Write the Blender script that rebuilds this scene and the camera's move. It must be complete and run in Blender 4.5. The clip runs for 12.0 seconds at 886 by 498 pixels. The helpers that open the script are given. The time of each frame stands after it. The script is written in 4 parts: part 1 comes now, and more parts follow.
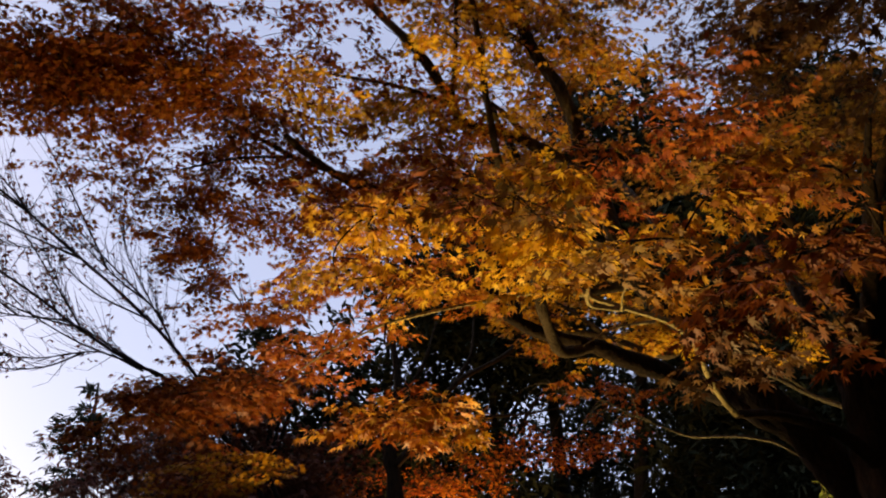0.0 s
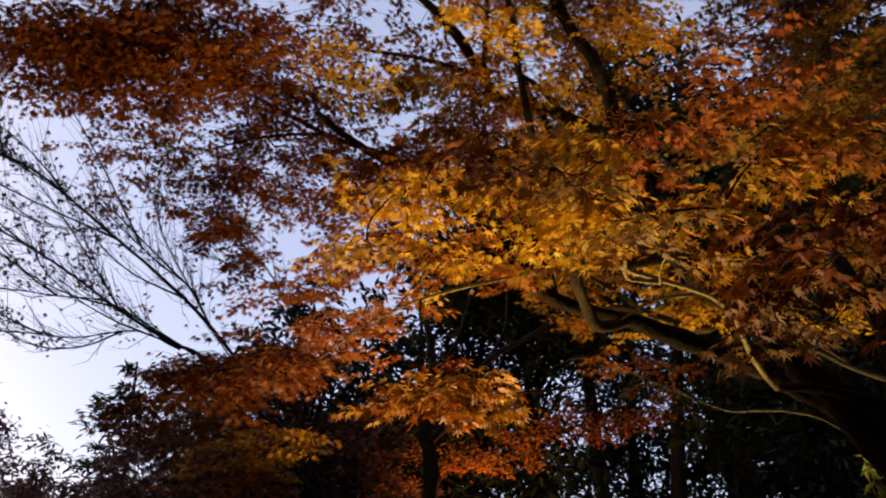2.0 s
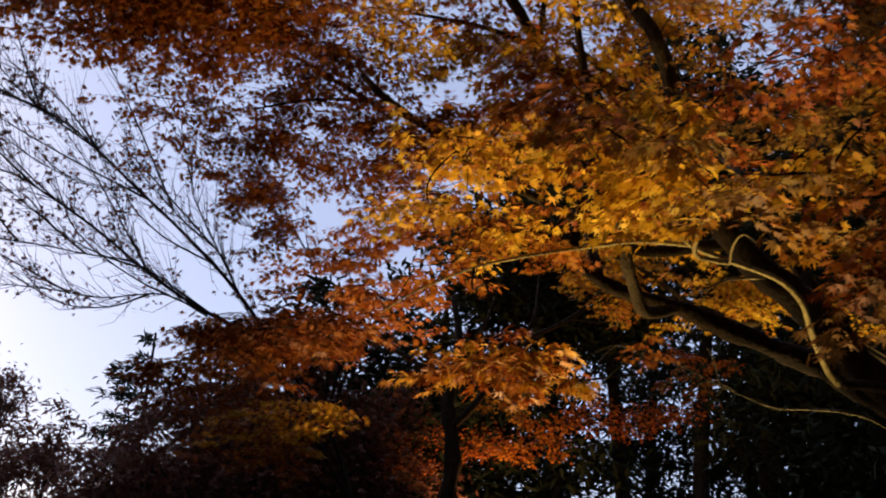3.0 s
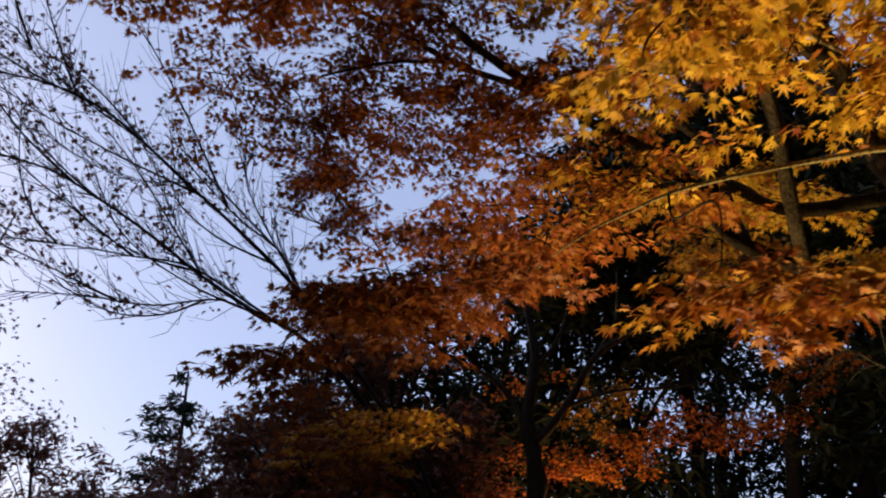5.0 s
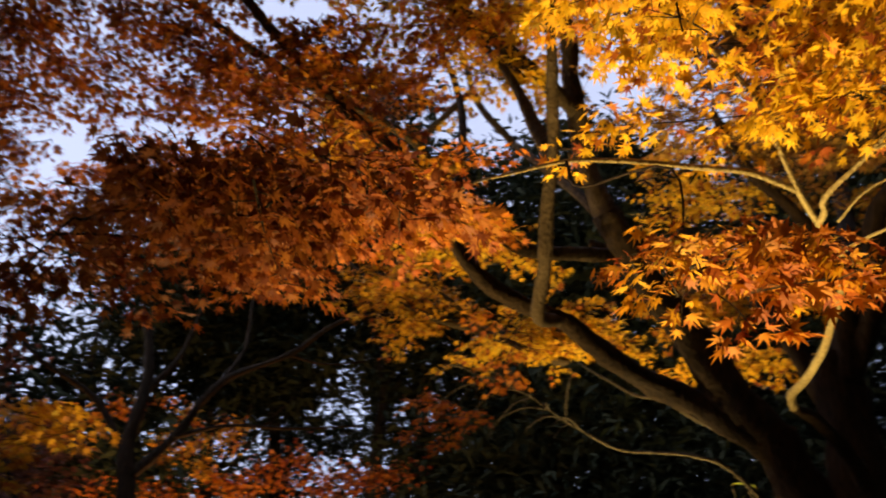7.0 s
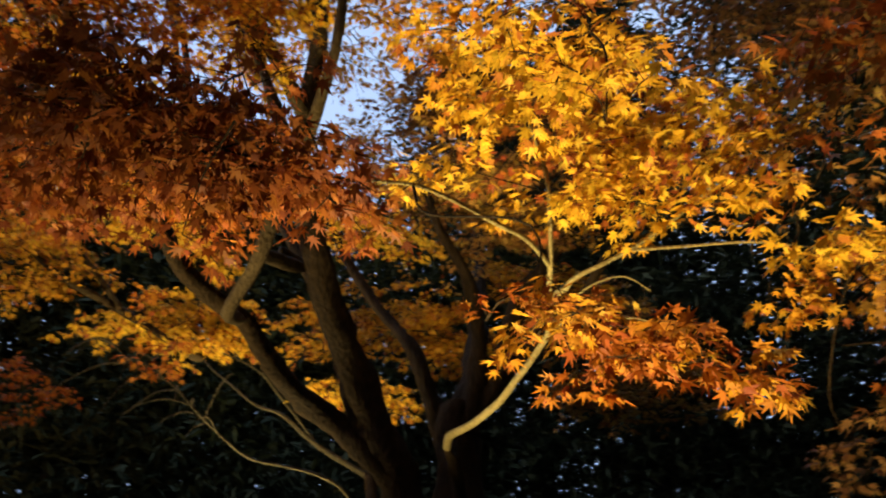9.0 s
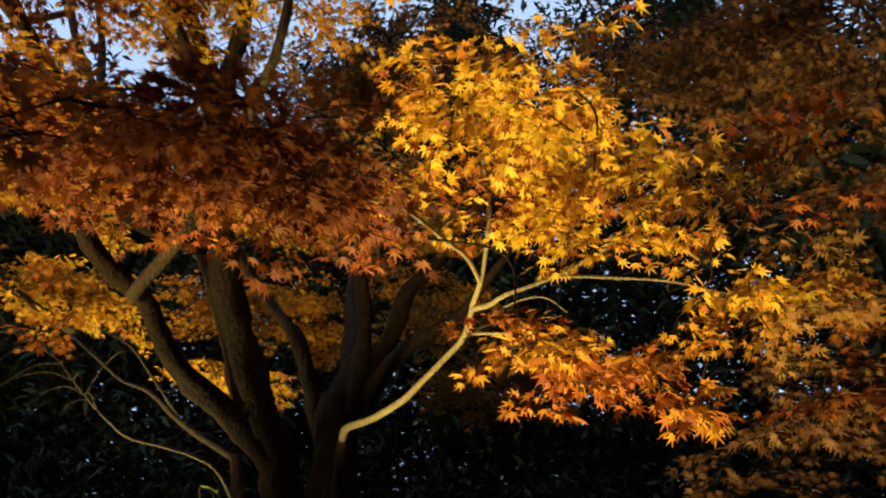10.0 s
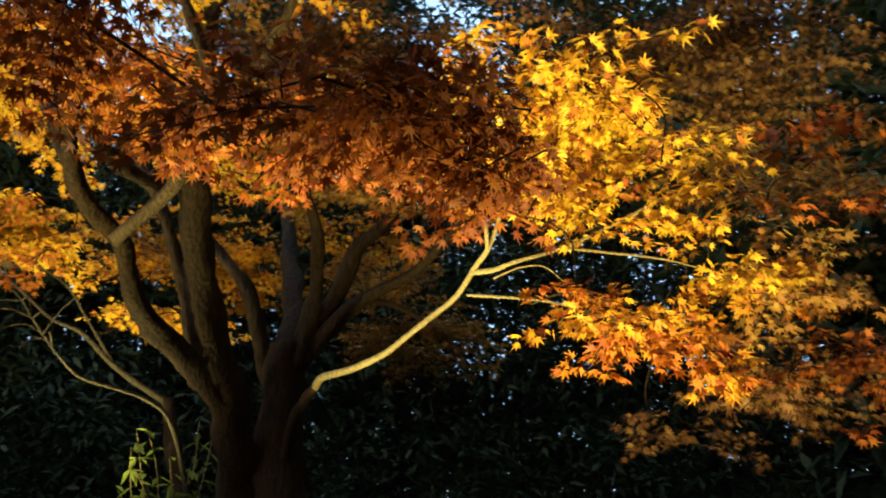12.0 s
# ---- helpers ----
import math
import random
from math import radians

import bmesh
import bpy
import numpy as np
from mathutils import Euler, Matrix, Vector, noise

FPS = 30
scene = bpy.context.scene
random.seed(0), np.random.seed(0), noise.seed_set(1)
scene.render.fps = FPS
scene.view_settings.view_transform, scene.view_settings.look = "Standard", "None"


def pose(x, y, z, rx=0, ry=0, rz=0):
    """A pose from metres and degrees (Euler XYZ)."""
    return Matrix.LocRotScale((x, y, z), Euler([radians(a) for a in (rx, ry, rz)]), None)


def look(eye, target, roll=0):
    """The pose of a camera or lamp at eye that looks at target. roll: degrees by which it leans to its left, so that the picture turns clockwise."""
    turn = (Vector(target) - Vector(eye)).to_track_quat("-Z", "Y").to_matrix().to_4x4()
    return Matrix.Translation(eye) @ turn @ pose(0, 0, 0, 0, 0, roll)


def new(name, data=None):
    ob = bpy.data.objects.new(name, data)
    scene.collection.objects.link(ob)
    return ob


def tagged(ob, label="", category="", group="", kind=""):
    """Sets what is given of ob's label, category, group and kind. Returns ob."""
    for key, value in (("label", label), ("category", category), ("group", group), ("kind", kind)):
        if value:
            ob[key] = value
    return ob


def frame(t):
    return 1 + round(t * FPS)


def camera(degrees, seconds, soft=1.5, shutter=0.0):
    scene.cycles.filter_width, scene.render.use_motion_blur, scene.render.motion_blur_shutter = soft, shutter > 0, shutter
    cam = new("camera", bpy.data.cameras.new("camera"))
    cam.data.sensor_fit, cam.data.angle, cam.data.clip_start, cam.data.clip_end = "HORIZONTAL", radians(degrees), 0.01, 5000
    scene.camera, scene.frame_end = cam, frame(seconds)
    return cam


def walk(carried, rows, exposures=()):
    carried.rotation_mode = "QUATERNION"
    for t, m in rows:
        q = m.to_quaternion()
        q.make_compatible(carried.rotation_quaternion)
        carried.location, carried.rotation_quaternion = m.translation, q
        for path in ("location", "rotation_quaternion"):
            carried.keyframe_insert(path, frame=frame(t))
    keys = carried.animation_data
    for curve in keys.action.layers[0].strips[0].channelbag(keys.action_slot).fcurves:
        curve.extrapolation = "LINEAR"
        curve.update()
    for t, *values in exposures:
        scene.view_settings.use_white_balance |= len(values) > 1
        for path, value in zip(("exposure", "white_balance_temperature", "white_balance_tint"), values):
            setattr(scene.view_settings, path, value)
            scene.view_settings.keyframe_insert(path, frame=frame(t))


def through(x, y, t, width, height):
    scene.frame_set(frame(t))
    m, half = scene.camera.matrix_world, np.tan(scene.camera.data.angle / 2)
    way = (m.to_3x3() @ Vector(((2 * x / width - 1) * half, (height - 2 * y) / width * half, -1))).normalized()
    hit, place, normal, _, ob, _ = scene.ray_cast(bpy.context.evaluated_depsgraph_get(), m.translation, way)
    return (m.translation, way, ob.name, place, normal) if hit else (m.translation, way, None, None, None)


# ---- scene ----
cam = camera(53.7, 12.0, soft=1.95, shutter=0.5)
PATH = [
    (0, (0.002, 0.002, 1.605), (0.001, 1.816, 2.447), -0.7),
    (0.5, (0.0, 0.01, 1.604), (-0.014, 1.831, 2.429), -0.6),
    (1, (-0.003, 0.018, 1.605), (-0.036, 1.844, 2.42), -0.7),
    (1.5, (-0.006, 0.023, 1.607), (-0.058, 1.852, 2.414), -0.7),
    (2, (-0.009, 0.038, 1.61), (-0.083, 1.871, 2.405), -0.5),
    (2.5, (-0.054, 0.115, 1.606), (-0.159, 1.954, 2.385), 1.7),
    (2.7, (-0.094, 0.158, 1.6), (-0.202, 2.0, 2.371), 2.8),
    (4.3, (-0.386, 0.718, 1.625), (-0.583, 2.539, 2.429), 1.3),
    (4.5, (-0.449, 0.798, 1.619), (-0.685, 2.61, 2.431), 1.7),
    (5, (-0.639, 1.014, 1.61), (-0.801, 2.821, 2.452), 0.9),
    (5.5, (-0.794, 1.209, 1.591), (-0.894, 3.01, 2.457), 0.9),
    (6, (-0.926, 1.433, 1.583), (-0.78, 3.205, 2.499), 0.8),
    (6.5, (-1.1, 1.591, 1.575), (-0.643, 3.287, 2.53), 0.7),
    (6.7, (-1.169, 1.644, 1.581), (-0.565, 3.294, 2.536), -0.6),
    (8.3, (-1.507, 2.026, 1.616), (-0.269, 3.252, 2.599), 0.2),
    (8.5, (-1.572, 2.047, 1.627), (-0.245, 3.185, 2.597), -0.2),
    (9, (-1.701, 2.135, 1.606), (-0.207, 3.065, 2.556), -1.0),
    (9.5, (-1.852, 2.255, 1.599), (-0.245, 2.992, 2.533), -1.3),
    (10, (-2.044, 2.371, 1.609), (-0.361, 2.956, 2.517), -1.3),
    (10.5, (-2.175, 2.478, 1.62), (-0.46, 3.012, 2.499), 0.2),
    (11, (-2.229, 2.615, 1.578), (-0.478, 3.059, 2.437), -1.6),
    (11.5, (-2.284, 2.742, 1.583), (-0.506, 3.139, 2.41), 0.3),
    (12, (-2.376, 2.861, 1.569), (-0.567, 3.138, 2.375), -1.9),
]
EXPOSURES = [(0.0, 0.9, 7750.0, 30.0), (2.5, 0.86, 7400.0, 29.0), (5.0, 0.66, 6800.0, 27.0), (6.0, 0.9, 7500.0, 30.0), (6.5, 1.3, 8000.0, 30.0), (8.5, 1.53, 6900.0, 21.0), (9.5, 1.35, 6800.0, 14.0), (11.0, 1.7, 6700.0, 8.0), (12.0, 2.05, 6500.0, 1.0)]
walk(cam, [(t, look(eye, target, roll)) for t, eye, target, roll in PATH], EXPOSURES)

# ---- world and lights ----
world = bpy.data.worlds.new("dusk_sky")
scene.world = world
world.use_nodes = True
wn, wl = world.node_tree.nodes, world.node_tree.links
sky = wn.new("ShaderNodeTexSky")
sky.sky_type = "NISHITA"
sky.sun_disc = False
sky.sun_elevation = radians(18.0)
sky.sun_rotation = radians(-58.0)
sky.air_density, sky.dust_density, sky.ozone_density = 1.0, 1.6, 3.5
wn["Background"].inputs["Strength"].default_value = 0.118
# an even pale blue is mixed in to brighten the sky's darker side
sky_fill = wn.new("ShaderNodeMix")
sky_fill.data_type = "RGBA"
sky_fill.inputs["Factor"].default_value = 0.6
sky_fill.inputs["B"].default_value = (2.3, 3.2, 4.55, 1.0)
wl.new(sky.outputs[0], sky_fill.inputs["A"])
wl.new(sky_fill.outputs["Result"], wn["Background"].inputs["Color"])


def floodlight(eye, target, power, cone, colour=(1.0, 0.87, 0.38), size=0.06, blend=0.6):
    data = bpy.data.lights.new("floodlight", "SPOT")
    data.energy, data.color, data.spot_size, data.spot_blend, data.shadow_soft_size = power, colour, radians(cone), blend, size
    ob = new("floodlight", data)
    ob.matrix_world = look(eye, target)
    return ob


floodlight((-0.3, 4.2, 0.68), (0.52, 2.75, 3.0), 295, 86, blend=1.0)
floodlight((1.6, 5.5, 1.75), (1.75, 5.7, 3.6), 92, 104, blend=1.0)
floodlight((-0.25, 5.4, 1.3), (-0.35, 4.25, 4.1), 150, 94, blend=1.0)


# ---- materials ----
def material(name):
    mat = bpy.data.materials.new(name)
    mat.use_nodes = True
    nt = mat.node_tree
    return mat, nt.nodes, nt.links, nt.nodes["Principled BSDF"], nt.nodes["Material Output"]


def ramp(nodes, stops):
    node = nodes.new("ShaderNodeValToRGB")
    el = node.color_ramp.elements
    while len(el) < len(stops):
        el.new(0.5)
    for e, (p, c) in zip(el, stops):
        e.position, e.color = p, (*c, 1)
    return node


def leaf_material(name, stops, single=False, through=0.24, gloss=0.12):
    mat, n, l, bsdf, out = material(name)
    source = n.new("ShaderNodeObjectInfo") if single else n.new("ShaderNodeNewGeometry")
    col = ramp(n, stops)
    l.new(source.outputs["Random" if single else "Random Per Island"], col.inputs[0])
    tc = n.new("ShaderNodeTexCoord")
    tex = n.new("ShaderNodeTexNoise")
    tex.inputs["Scale"].default_value = 38.0
    tex.inputs["Detail"].default_value = 4.0
    l.new(tc.outputs["Object"], tex.inputs["Vector"])
    mix = n.new("ShaderNodeMix")
    mix.data_type, mix.blend_type = "RGBA", "MULTIPLY"
    mix.inputs["Factor"].default_value = 0.75
    shade = ramp(n, [(0.3, (0.55, 0.42, 0.35)), (0.62, (1.0, 1.0, 1.0))])
    l.new(tex.outputs["Fac"], shade.inputs[0])
    l.new(col.outputs[0], mix.inputs["A"])
    l.new(shade.outputs[0], mix.inputs["B"])
    l.new(mix.outputs["Result"], bsdf.inputs["Base Color"])
    bsdf.inputs["Roughness"].default_value = 0.55
    bsdf.inputs["Specular IOR Level"].default_value = gloss
    tr = n.new("ShaderNodeBsdfTranslucent")
    l.new(mix.outputs["Result"], tr.inputs["Color"])
    ms = n.new("ShaderNodeMixShader")
    ms.inputs[0].default_value = through
    l.new(bsdf.outputs[0], ms.inputs[1])
    l.new(tr.outputs[0], ms.inputs[2])
    l.new(ms.outputs[0], out.inputs["Surface"])
    return mat


PALETTES = {
    "gold": [(0.0, (0.3, 0.07, 0.02)), (0.12, (0.5, 0.17, 0.025)), (0.22, (0.76, 0.37, 0.028)), (0.75, (0.82, 0.48, 0.035)), (1.0, (0.66, 0.42, 0.045))],
    "amber": [(0.0, (0.26, 0.06, 0.02)), (0.14, (0.5, 0.16, 0.025)), (0.35, (0.64, 0.28, 0.02)), (0.8, (0.7, 0.35, 0.028)), (1.0, (0.5, 0.32, 0.04))],
    "orange": [(0.0, (0.28, 0.05, 0.012)), (0.4, (0.44, 0.125, 0.014)), (0.8, (0.52, 0.2, 0.018)), (1.0, (0.34, 0.07, 0.014))],
    "rust": [(0.0, (0.25, 0.045, 0.014)), (0.4, (0.42, 0.1, 0.016)), (0.8, (0.48, 0.165, 0.02)), (1.0, (0.3, 0.055, 0.016))],
    "red": [(0.0, (0.22, 0.04, 0.025)), (0.5, (0.36, 0.075, 0.03)), (0.85, (0.4, 0.13, 0.035)), (1.0, (0.22, 0.04, 0.03))],
    # umber, russet and brown: autumn tones darkened for leaves in dim light
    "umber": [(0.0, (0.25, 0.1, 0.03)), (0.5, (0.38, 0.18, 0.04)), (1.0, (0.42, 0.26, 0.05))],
    "russet": [(0.0, (0.19, 0.04, 0.014)), (0.5, (0.35, 0.09, 0.017)), (0.85, (0.42, 0.14, 0.02)), (1.0, (0.22, 0.045, 0.016))],
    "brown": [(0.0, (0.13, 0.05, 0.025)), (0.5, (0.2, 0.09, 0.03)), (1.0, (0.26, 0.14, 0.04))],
    "evergreen": [(0.0, (0.023, 0.033, 0.02)), (0.5, (0.034, 0.046, 0.026)), (1.0, (0.054, 0.064, 0.034))],
    "bush": [(0.0, (0.12, 0.2, 0.03)), (0.5, (0.2, 0.27, 0.05)), (1.0, (0.3, 0.33, 0.06))],
    "dull": [(0.0, (0.1, 0.035, 0.03)), (0.5, (0.16, 0.06, 0.04)), (1.0, (0.2, 0.09, 0.05))],
}
LEAF = {key: leaf_material("leaf_" + key, stops, gloss=0.03 if key == "evergreen" else 0.12, through=0.1 if key == "evergreen" else 0.24) for key, stops in PALETTES.items()}
LEAF_SINGLE = leaf_material("leaf_single", PALETTES["gold"], single=True)


def bark_material(name, dark, light, scale=1.0):
    mat, n, l, bsdf, out = material(name)
    tc = n.new("ShaderNodeTexCoord")
    mp = n.new("ShaderNodeMapping")
    mp.inputs["Scale"].default_value = (16 * scale, 16 * scale, 5 * scale)
    l.new(tc.outputs["Object"], mp.inputs["Vector"])
    fine = n.new("ShaderNodeTexNoise")
    fine.inputs["Scale"].default_value, fine.inputs["Detail"].default_value = 3.0, 8.0
    l.new(mp.outputs[0], fine.inputs["Vector"])
    broad = n.new("ShaderNodeTexNoise")
    broad.inputs["Scale"].default_value, broad.inputs["Detail"].default_value = 2.5, 3.0
    l.new(tc.outputs["Object"], broad.inputs["Vector"])
    add = n.new("ShaderNodeMath")
    add.operation = "MULTIPLY_ADD"
    add.inputs[1].default_value = 0.6
    l.new(fine.outputs["Fac"], add.inputs[0])
    half = n.new("ShaderNodeMath")
    half.operation = "MULTIPLY"
    half.inputs[1].default_value = 0.45
    l.new(broad.outputs["Fac"], half.inputs[0])
    l.new(half.outputs[0], add.inputs[2])
    col = ramp(n, [(0.38, dark), (0.66, light)])
    l.new(add.outputs[0], col.inputs[0])
    l.new(col.outputs[0], bsdf.inputs["Base Color"])
    bsdf.inputs["Roughness"].default_value = 0.85
    bump = n.new("ShaderNodeBump")
    bump.inputs["Strength"].default_value, bump.inputs["Distance"].default_value = 0.8, 0.02
    l.new(fine.outputs["Fac"], bump.inputs["Height"])
    l.new(bump.outputs[0], bsdf.inputs["Normal"])
    bsdf.inputs["Specular IOR Level"].default_value = 0.15
    return mat


# one tree's bark: darkened for unlit stems, lightened on limbs in the floodlight
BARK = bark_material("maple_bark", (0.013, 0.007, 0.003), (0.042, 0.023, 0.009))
BARK_UPPER_LIT = bark_material("upper_bark_lit", (0.03, 0.019, 0.009), (0.085, 0.055, 0.026), 1.5)
BARK_YOUNG_LIT = bark_material("young_bark_lit", (0.16, 0.11, 0.045), (0.36, 0.27, 0.11), 2.0)
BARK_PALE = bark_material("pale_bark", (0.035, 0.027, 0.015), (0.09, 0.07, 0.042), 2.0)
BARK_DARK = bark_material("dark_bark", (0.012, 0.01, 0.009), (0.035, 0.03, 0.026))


def ground_material():
    mat, n, l, bsdf, out = material("earth_and_grass")
    tc = n.new("ShaderNodeTexCoord")
    a = n.new("ShaderNodeTexNoise")
    a.inputs["Scale"].default_value, a.inputs["Detail"].default_value = 0.9, 6.0
    b = n.new("ShaderNodeTexNoise")
    b.inputs["Scale"].default_value, b.inputs["Detail"].default_value = 22.0, 6.0
    l.new(tc.outputs["Object"], a.inputs["Vector"])
    l.new(tc.outputs["Object"], b.inputs["Vector"])
    ca = ramp(n, [(0.4, (0.03, 0.04, 0.016)), (0.6, (0.06, 0.042, 0.026))])
    cb = ramp(n, [(0.3, (0.5, 0.5, 0.5)), (0.7, (1.2, 1.15, 1.0))])
    l.new(a.outputs["Fac"], ca.inputs[0])
    l.new(b.outputs["Fac"], cb.inputs[0])
    mix = n.new("ShaderNodeMix")
    mix.data_type, mix.blend_type = "RGBA", "MULTIPLY"
    mix.inputs["Factor"].default_value = 1.0
    l.new(ca.outputs[0], mix.inputs["A"])
    l.new(cb.outputs[0], mix.inputs["B"])
    l.new(mix.outputs["Result"], bsdf.inputs["Base Color"])
    bsdf.inputs["Roughness"].default_value = 0.95
    bump = n.new("ShaderNodeBump")
    bump.inputs["Strength"].default_value, bump.inputs["Distance"].default_value = 0.6, 0.03
    l.new(b.outputs["Fac"], bump.inputs["Height"])
    l.new(bump.outputs[0], bsdf.inputs["Normal"])
    return mat


# ---- helpers for growing things ----
rng = np.random.default_rng(7)


def ground_height(x, y):
    """A level lane along the walk, then a bank that rises away from it."""
    d = 0.7 * x + 0.71 * y
    s = min(max((d - 1.3) / 3.4, 0.0), 1.0)
    h = 1.25 * s * s * (3 - 2 * s)
    if d > 4.7:
        h += 0.10 * min(d - 4.7, 12.0)
    return h + 0.05 * noise.noise((x * 0.7, y * 0.7, 0.3))


def part(name, mesh, mat, parent, label="", kind=""):
    if isinstance(mesh, bmesh.types.BMesh):
        me = bpy.data.meshes.new(name)
        mesh.to_mesh(me)
        mesh.free()
        mesh = me
    if not mesh.materials:
        mesh.materials.append(mat)
    ob = new(name, mesh)
    ob.parent = parent
    return tagged(ob, label=label, kind=kind)


def mesh_from(name, verts, faces, smooth=False):
    me = bpy.data.meshes.new(name)
    me.from_pydata(verts, [], faces)
    if smooth:
        me.polygons.foreach_set("use_smooth", [True] * len(me.polygons))
    me.update()
    return me


def spline(points, steps=8):
    """Catmull-Rom through the points."""
    p = [np.array(q, float) for q in points]
    p = [2 * p[0] - p[1], *p, 2 * p[-1] - p[-2]]
    out = []
    for i in range(1, len(p) - 2):
        for k in range(steps):
            t = k / steps
            out.append(0.5 * (2 * p[i] + (p[i + 1] - p[i - 1]) * t + (2 * p[i - 1] - 5 * p[i] + 4 * p[i + 1] - p[i + 2]) * t * t
                              + (3 * p[i] - p[i - 1] - 3 * p[i + 1] + p[i + 2]) * t ** 3))
    out.append(p[-2])
    return np.array(out)


def tube(line, r0, r1, sides=8, wobble=0.0, power=1.0):
    """Vertices and faces of a tapered, slightly knotty tube along a line."""
    n = len(line)
    verts, faces = [], []
    ahead = np.gradient(line, axis=0)
    ahead /= np.linalg.norm(ahead, axis=1)[:, None] + 1e-9
    side = np.cross(ahead[0], (0.31, 0.2, 0.93))
    side /= np.linalg.norm(side)
    for i in range(n):
        side = side - ahead[i] * (side @ ahead[i])
        side /= np.linalg.norm(side)
        other = np.cross(ahead[i], side)
        r = r0 + (r1 - r0) * (i / (n - 1)) ** power
        for k in range(sides):
            a = 2 * math.pi * k / sides
            q = r * (1 + wobble * noise.noise(Vector(line[i] * 5.0) + Vector((math.cos(a), math.sin(a), 0)))
                     + 0.45 * wobble * noise.noise(Vector(line[i] * 17.0) + 2.2 * Vector((math.cos(a), math.sin(a), 0))))
            verts.append(line[i] + q * (math.cos(a) * side + math.sin(a) * other))
    for i in range(n - 1):
        for k in range(sides):
            k2 = (k + 1) % sides
            faces.append((i * sides + k, i * sides + k2, (i + 1) * sides + k2, (i + 1) * sides + k))
    faces.append(tuple(range(sides))[::-1])
    faces.append(tuple(range((n - 1) * sides, n * sides)))
    return verts, faces


def maple_leaf(lobes=7):
    """A palmate leaf in the xy plane, stalk end at the origin, pointing along +y, about 1 wide."""
    angles = {7: (-128, -84, -42, 0, 42, 84, 128), 5: (-100, -50, 0, 50, 100)}[lobes]
    long = {7: (0.26, 0.44, 0.58, 0.64, 0.58, 0.44, 0.26), 5: (0.36, 0.54, 0.64, 0.54, 0.36)}[lobes]
    verts, faces = [(0, 0, 0)], []
    ring = []
    c = np.array((0.0, 0.12))
    for i, (a, r) in enumerate(zip(angles, long)):
        if i:
            m = radians((a + angles[i - 1]) / 2)
            s = 0.36 * (r + long[i - 1]) / 2
            ring.append((c[0] + s * math.sin(m), c[1] + s * math.cos(m), 0.0))
        w = radians(a)
        ring.append((c[0] + r * math.sin(w), c[1] + r * math.cos(w), -0.22 * r * r - 0.02))
    verts += ring
    for i in range(1, len(ring)):
        faces.append((0, i + 1, i))
    return np.array(verts), np.array(faces)


def narrow_leaf():
    v = np.array([(0, 0, 0), (0.16, 0.4, 0.03), (0, 1.0, -0.12), (-0.16, 0.4, 0.03)])
    return v, np.array([(0, 1, 2), (0, 2, 3)])


SHAPES = {"maple": maple_leaf(7), "maple_far": maple_leaf(5), "narrow": narrow_leaf()}


def leaf_frames(forward, normal):
    """Rotation matrices whose y runs along forward and whose z is near normal."""
    f = forward / (np.linalg.norm(forward, axis=1)[:, None] + 1e-9)
    x = np.cross(f, normal)
    x /= np.linalg.norm(x, axis=1)[:, None] + 1e-9
    z = np.cross(x, f)
    return np.stack([x, f, z], axis=2)


def leaves_mesh(name, shape, places, frames, sizes):
    v, f = SHAPES[shape]
    n = len(places)
    allv = np.einsum("nij,kj->nki", frames, v) * sizes[:, None, None] + places[:, None, :]
    allf = f[None] + (np.arange(n) * len(v))[:, None, None]
    me = bpy.data.meshes.new(name)
    allv, allf = allv.reshape(-1, 3), allf.reshape(-1, 3)
    me.vertices.add(len(allv))
    me.vertices.foreach_set("co", allv.ravel())
    me.loops.add(allf.size)
    me.loops.foreach_set("vertex_index", allf.ravel())
    me.polygons.add(len(allf))
    me.polygons.foreach_set("loop_start", np.arange(len(allf)) * 3)
    me.update()
    me.validate()
    return me


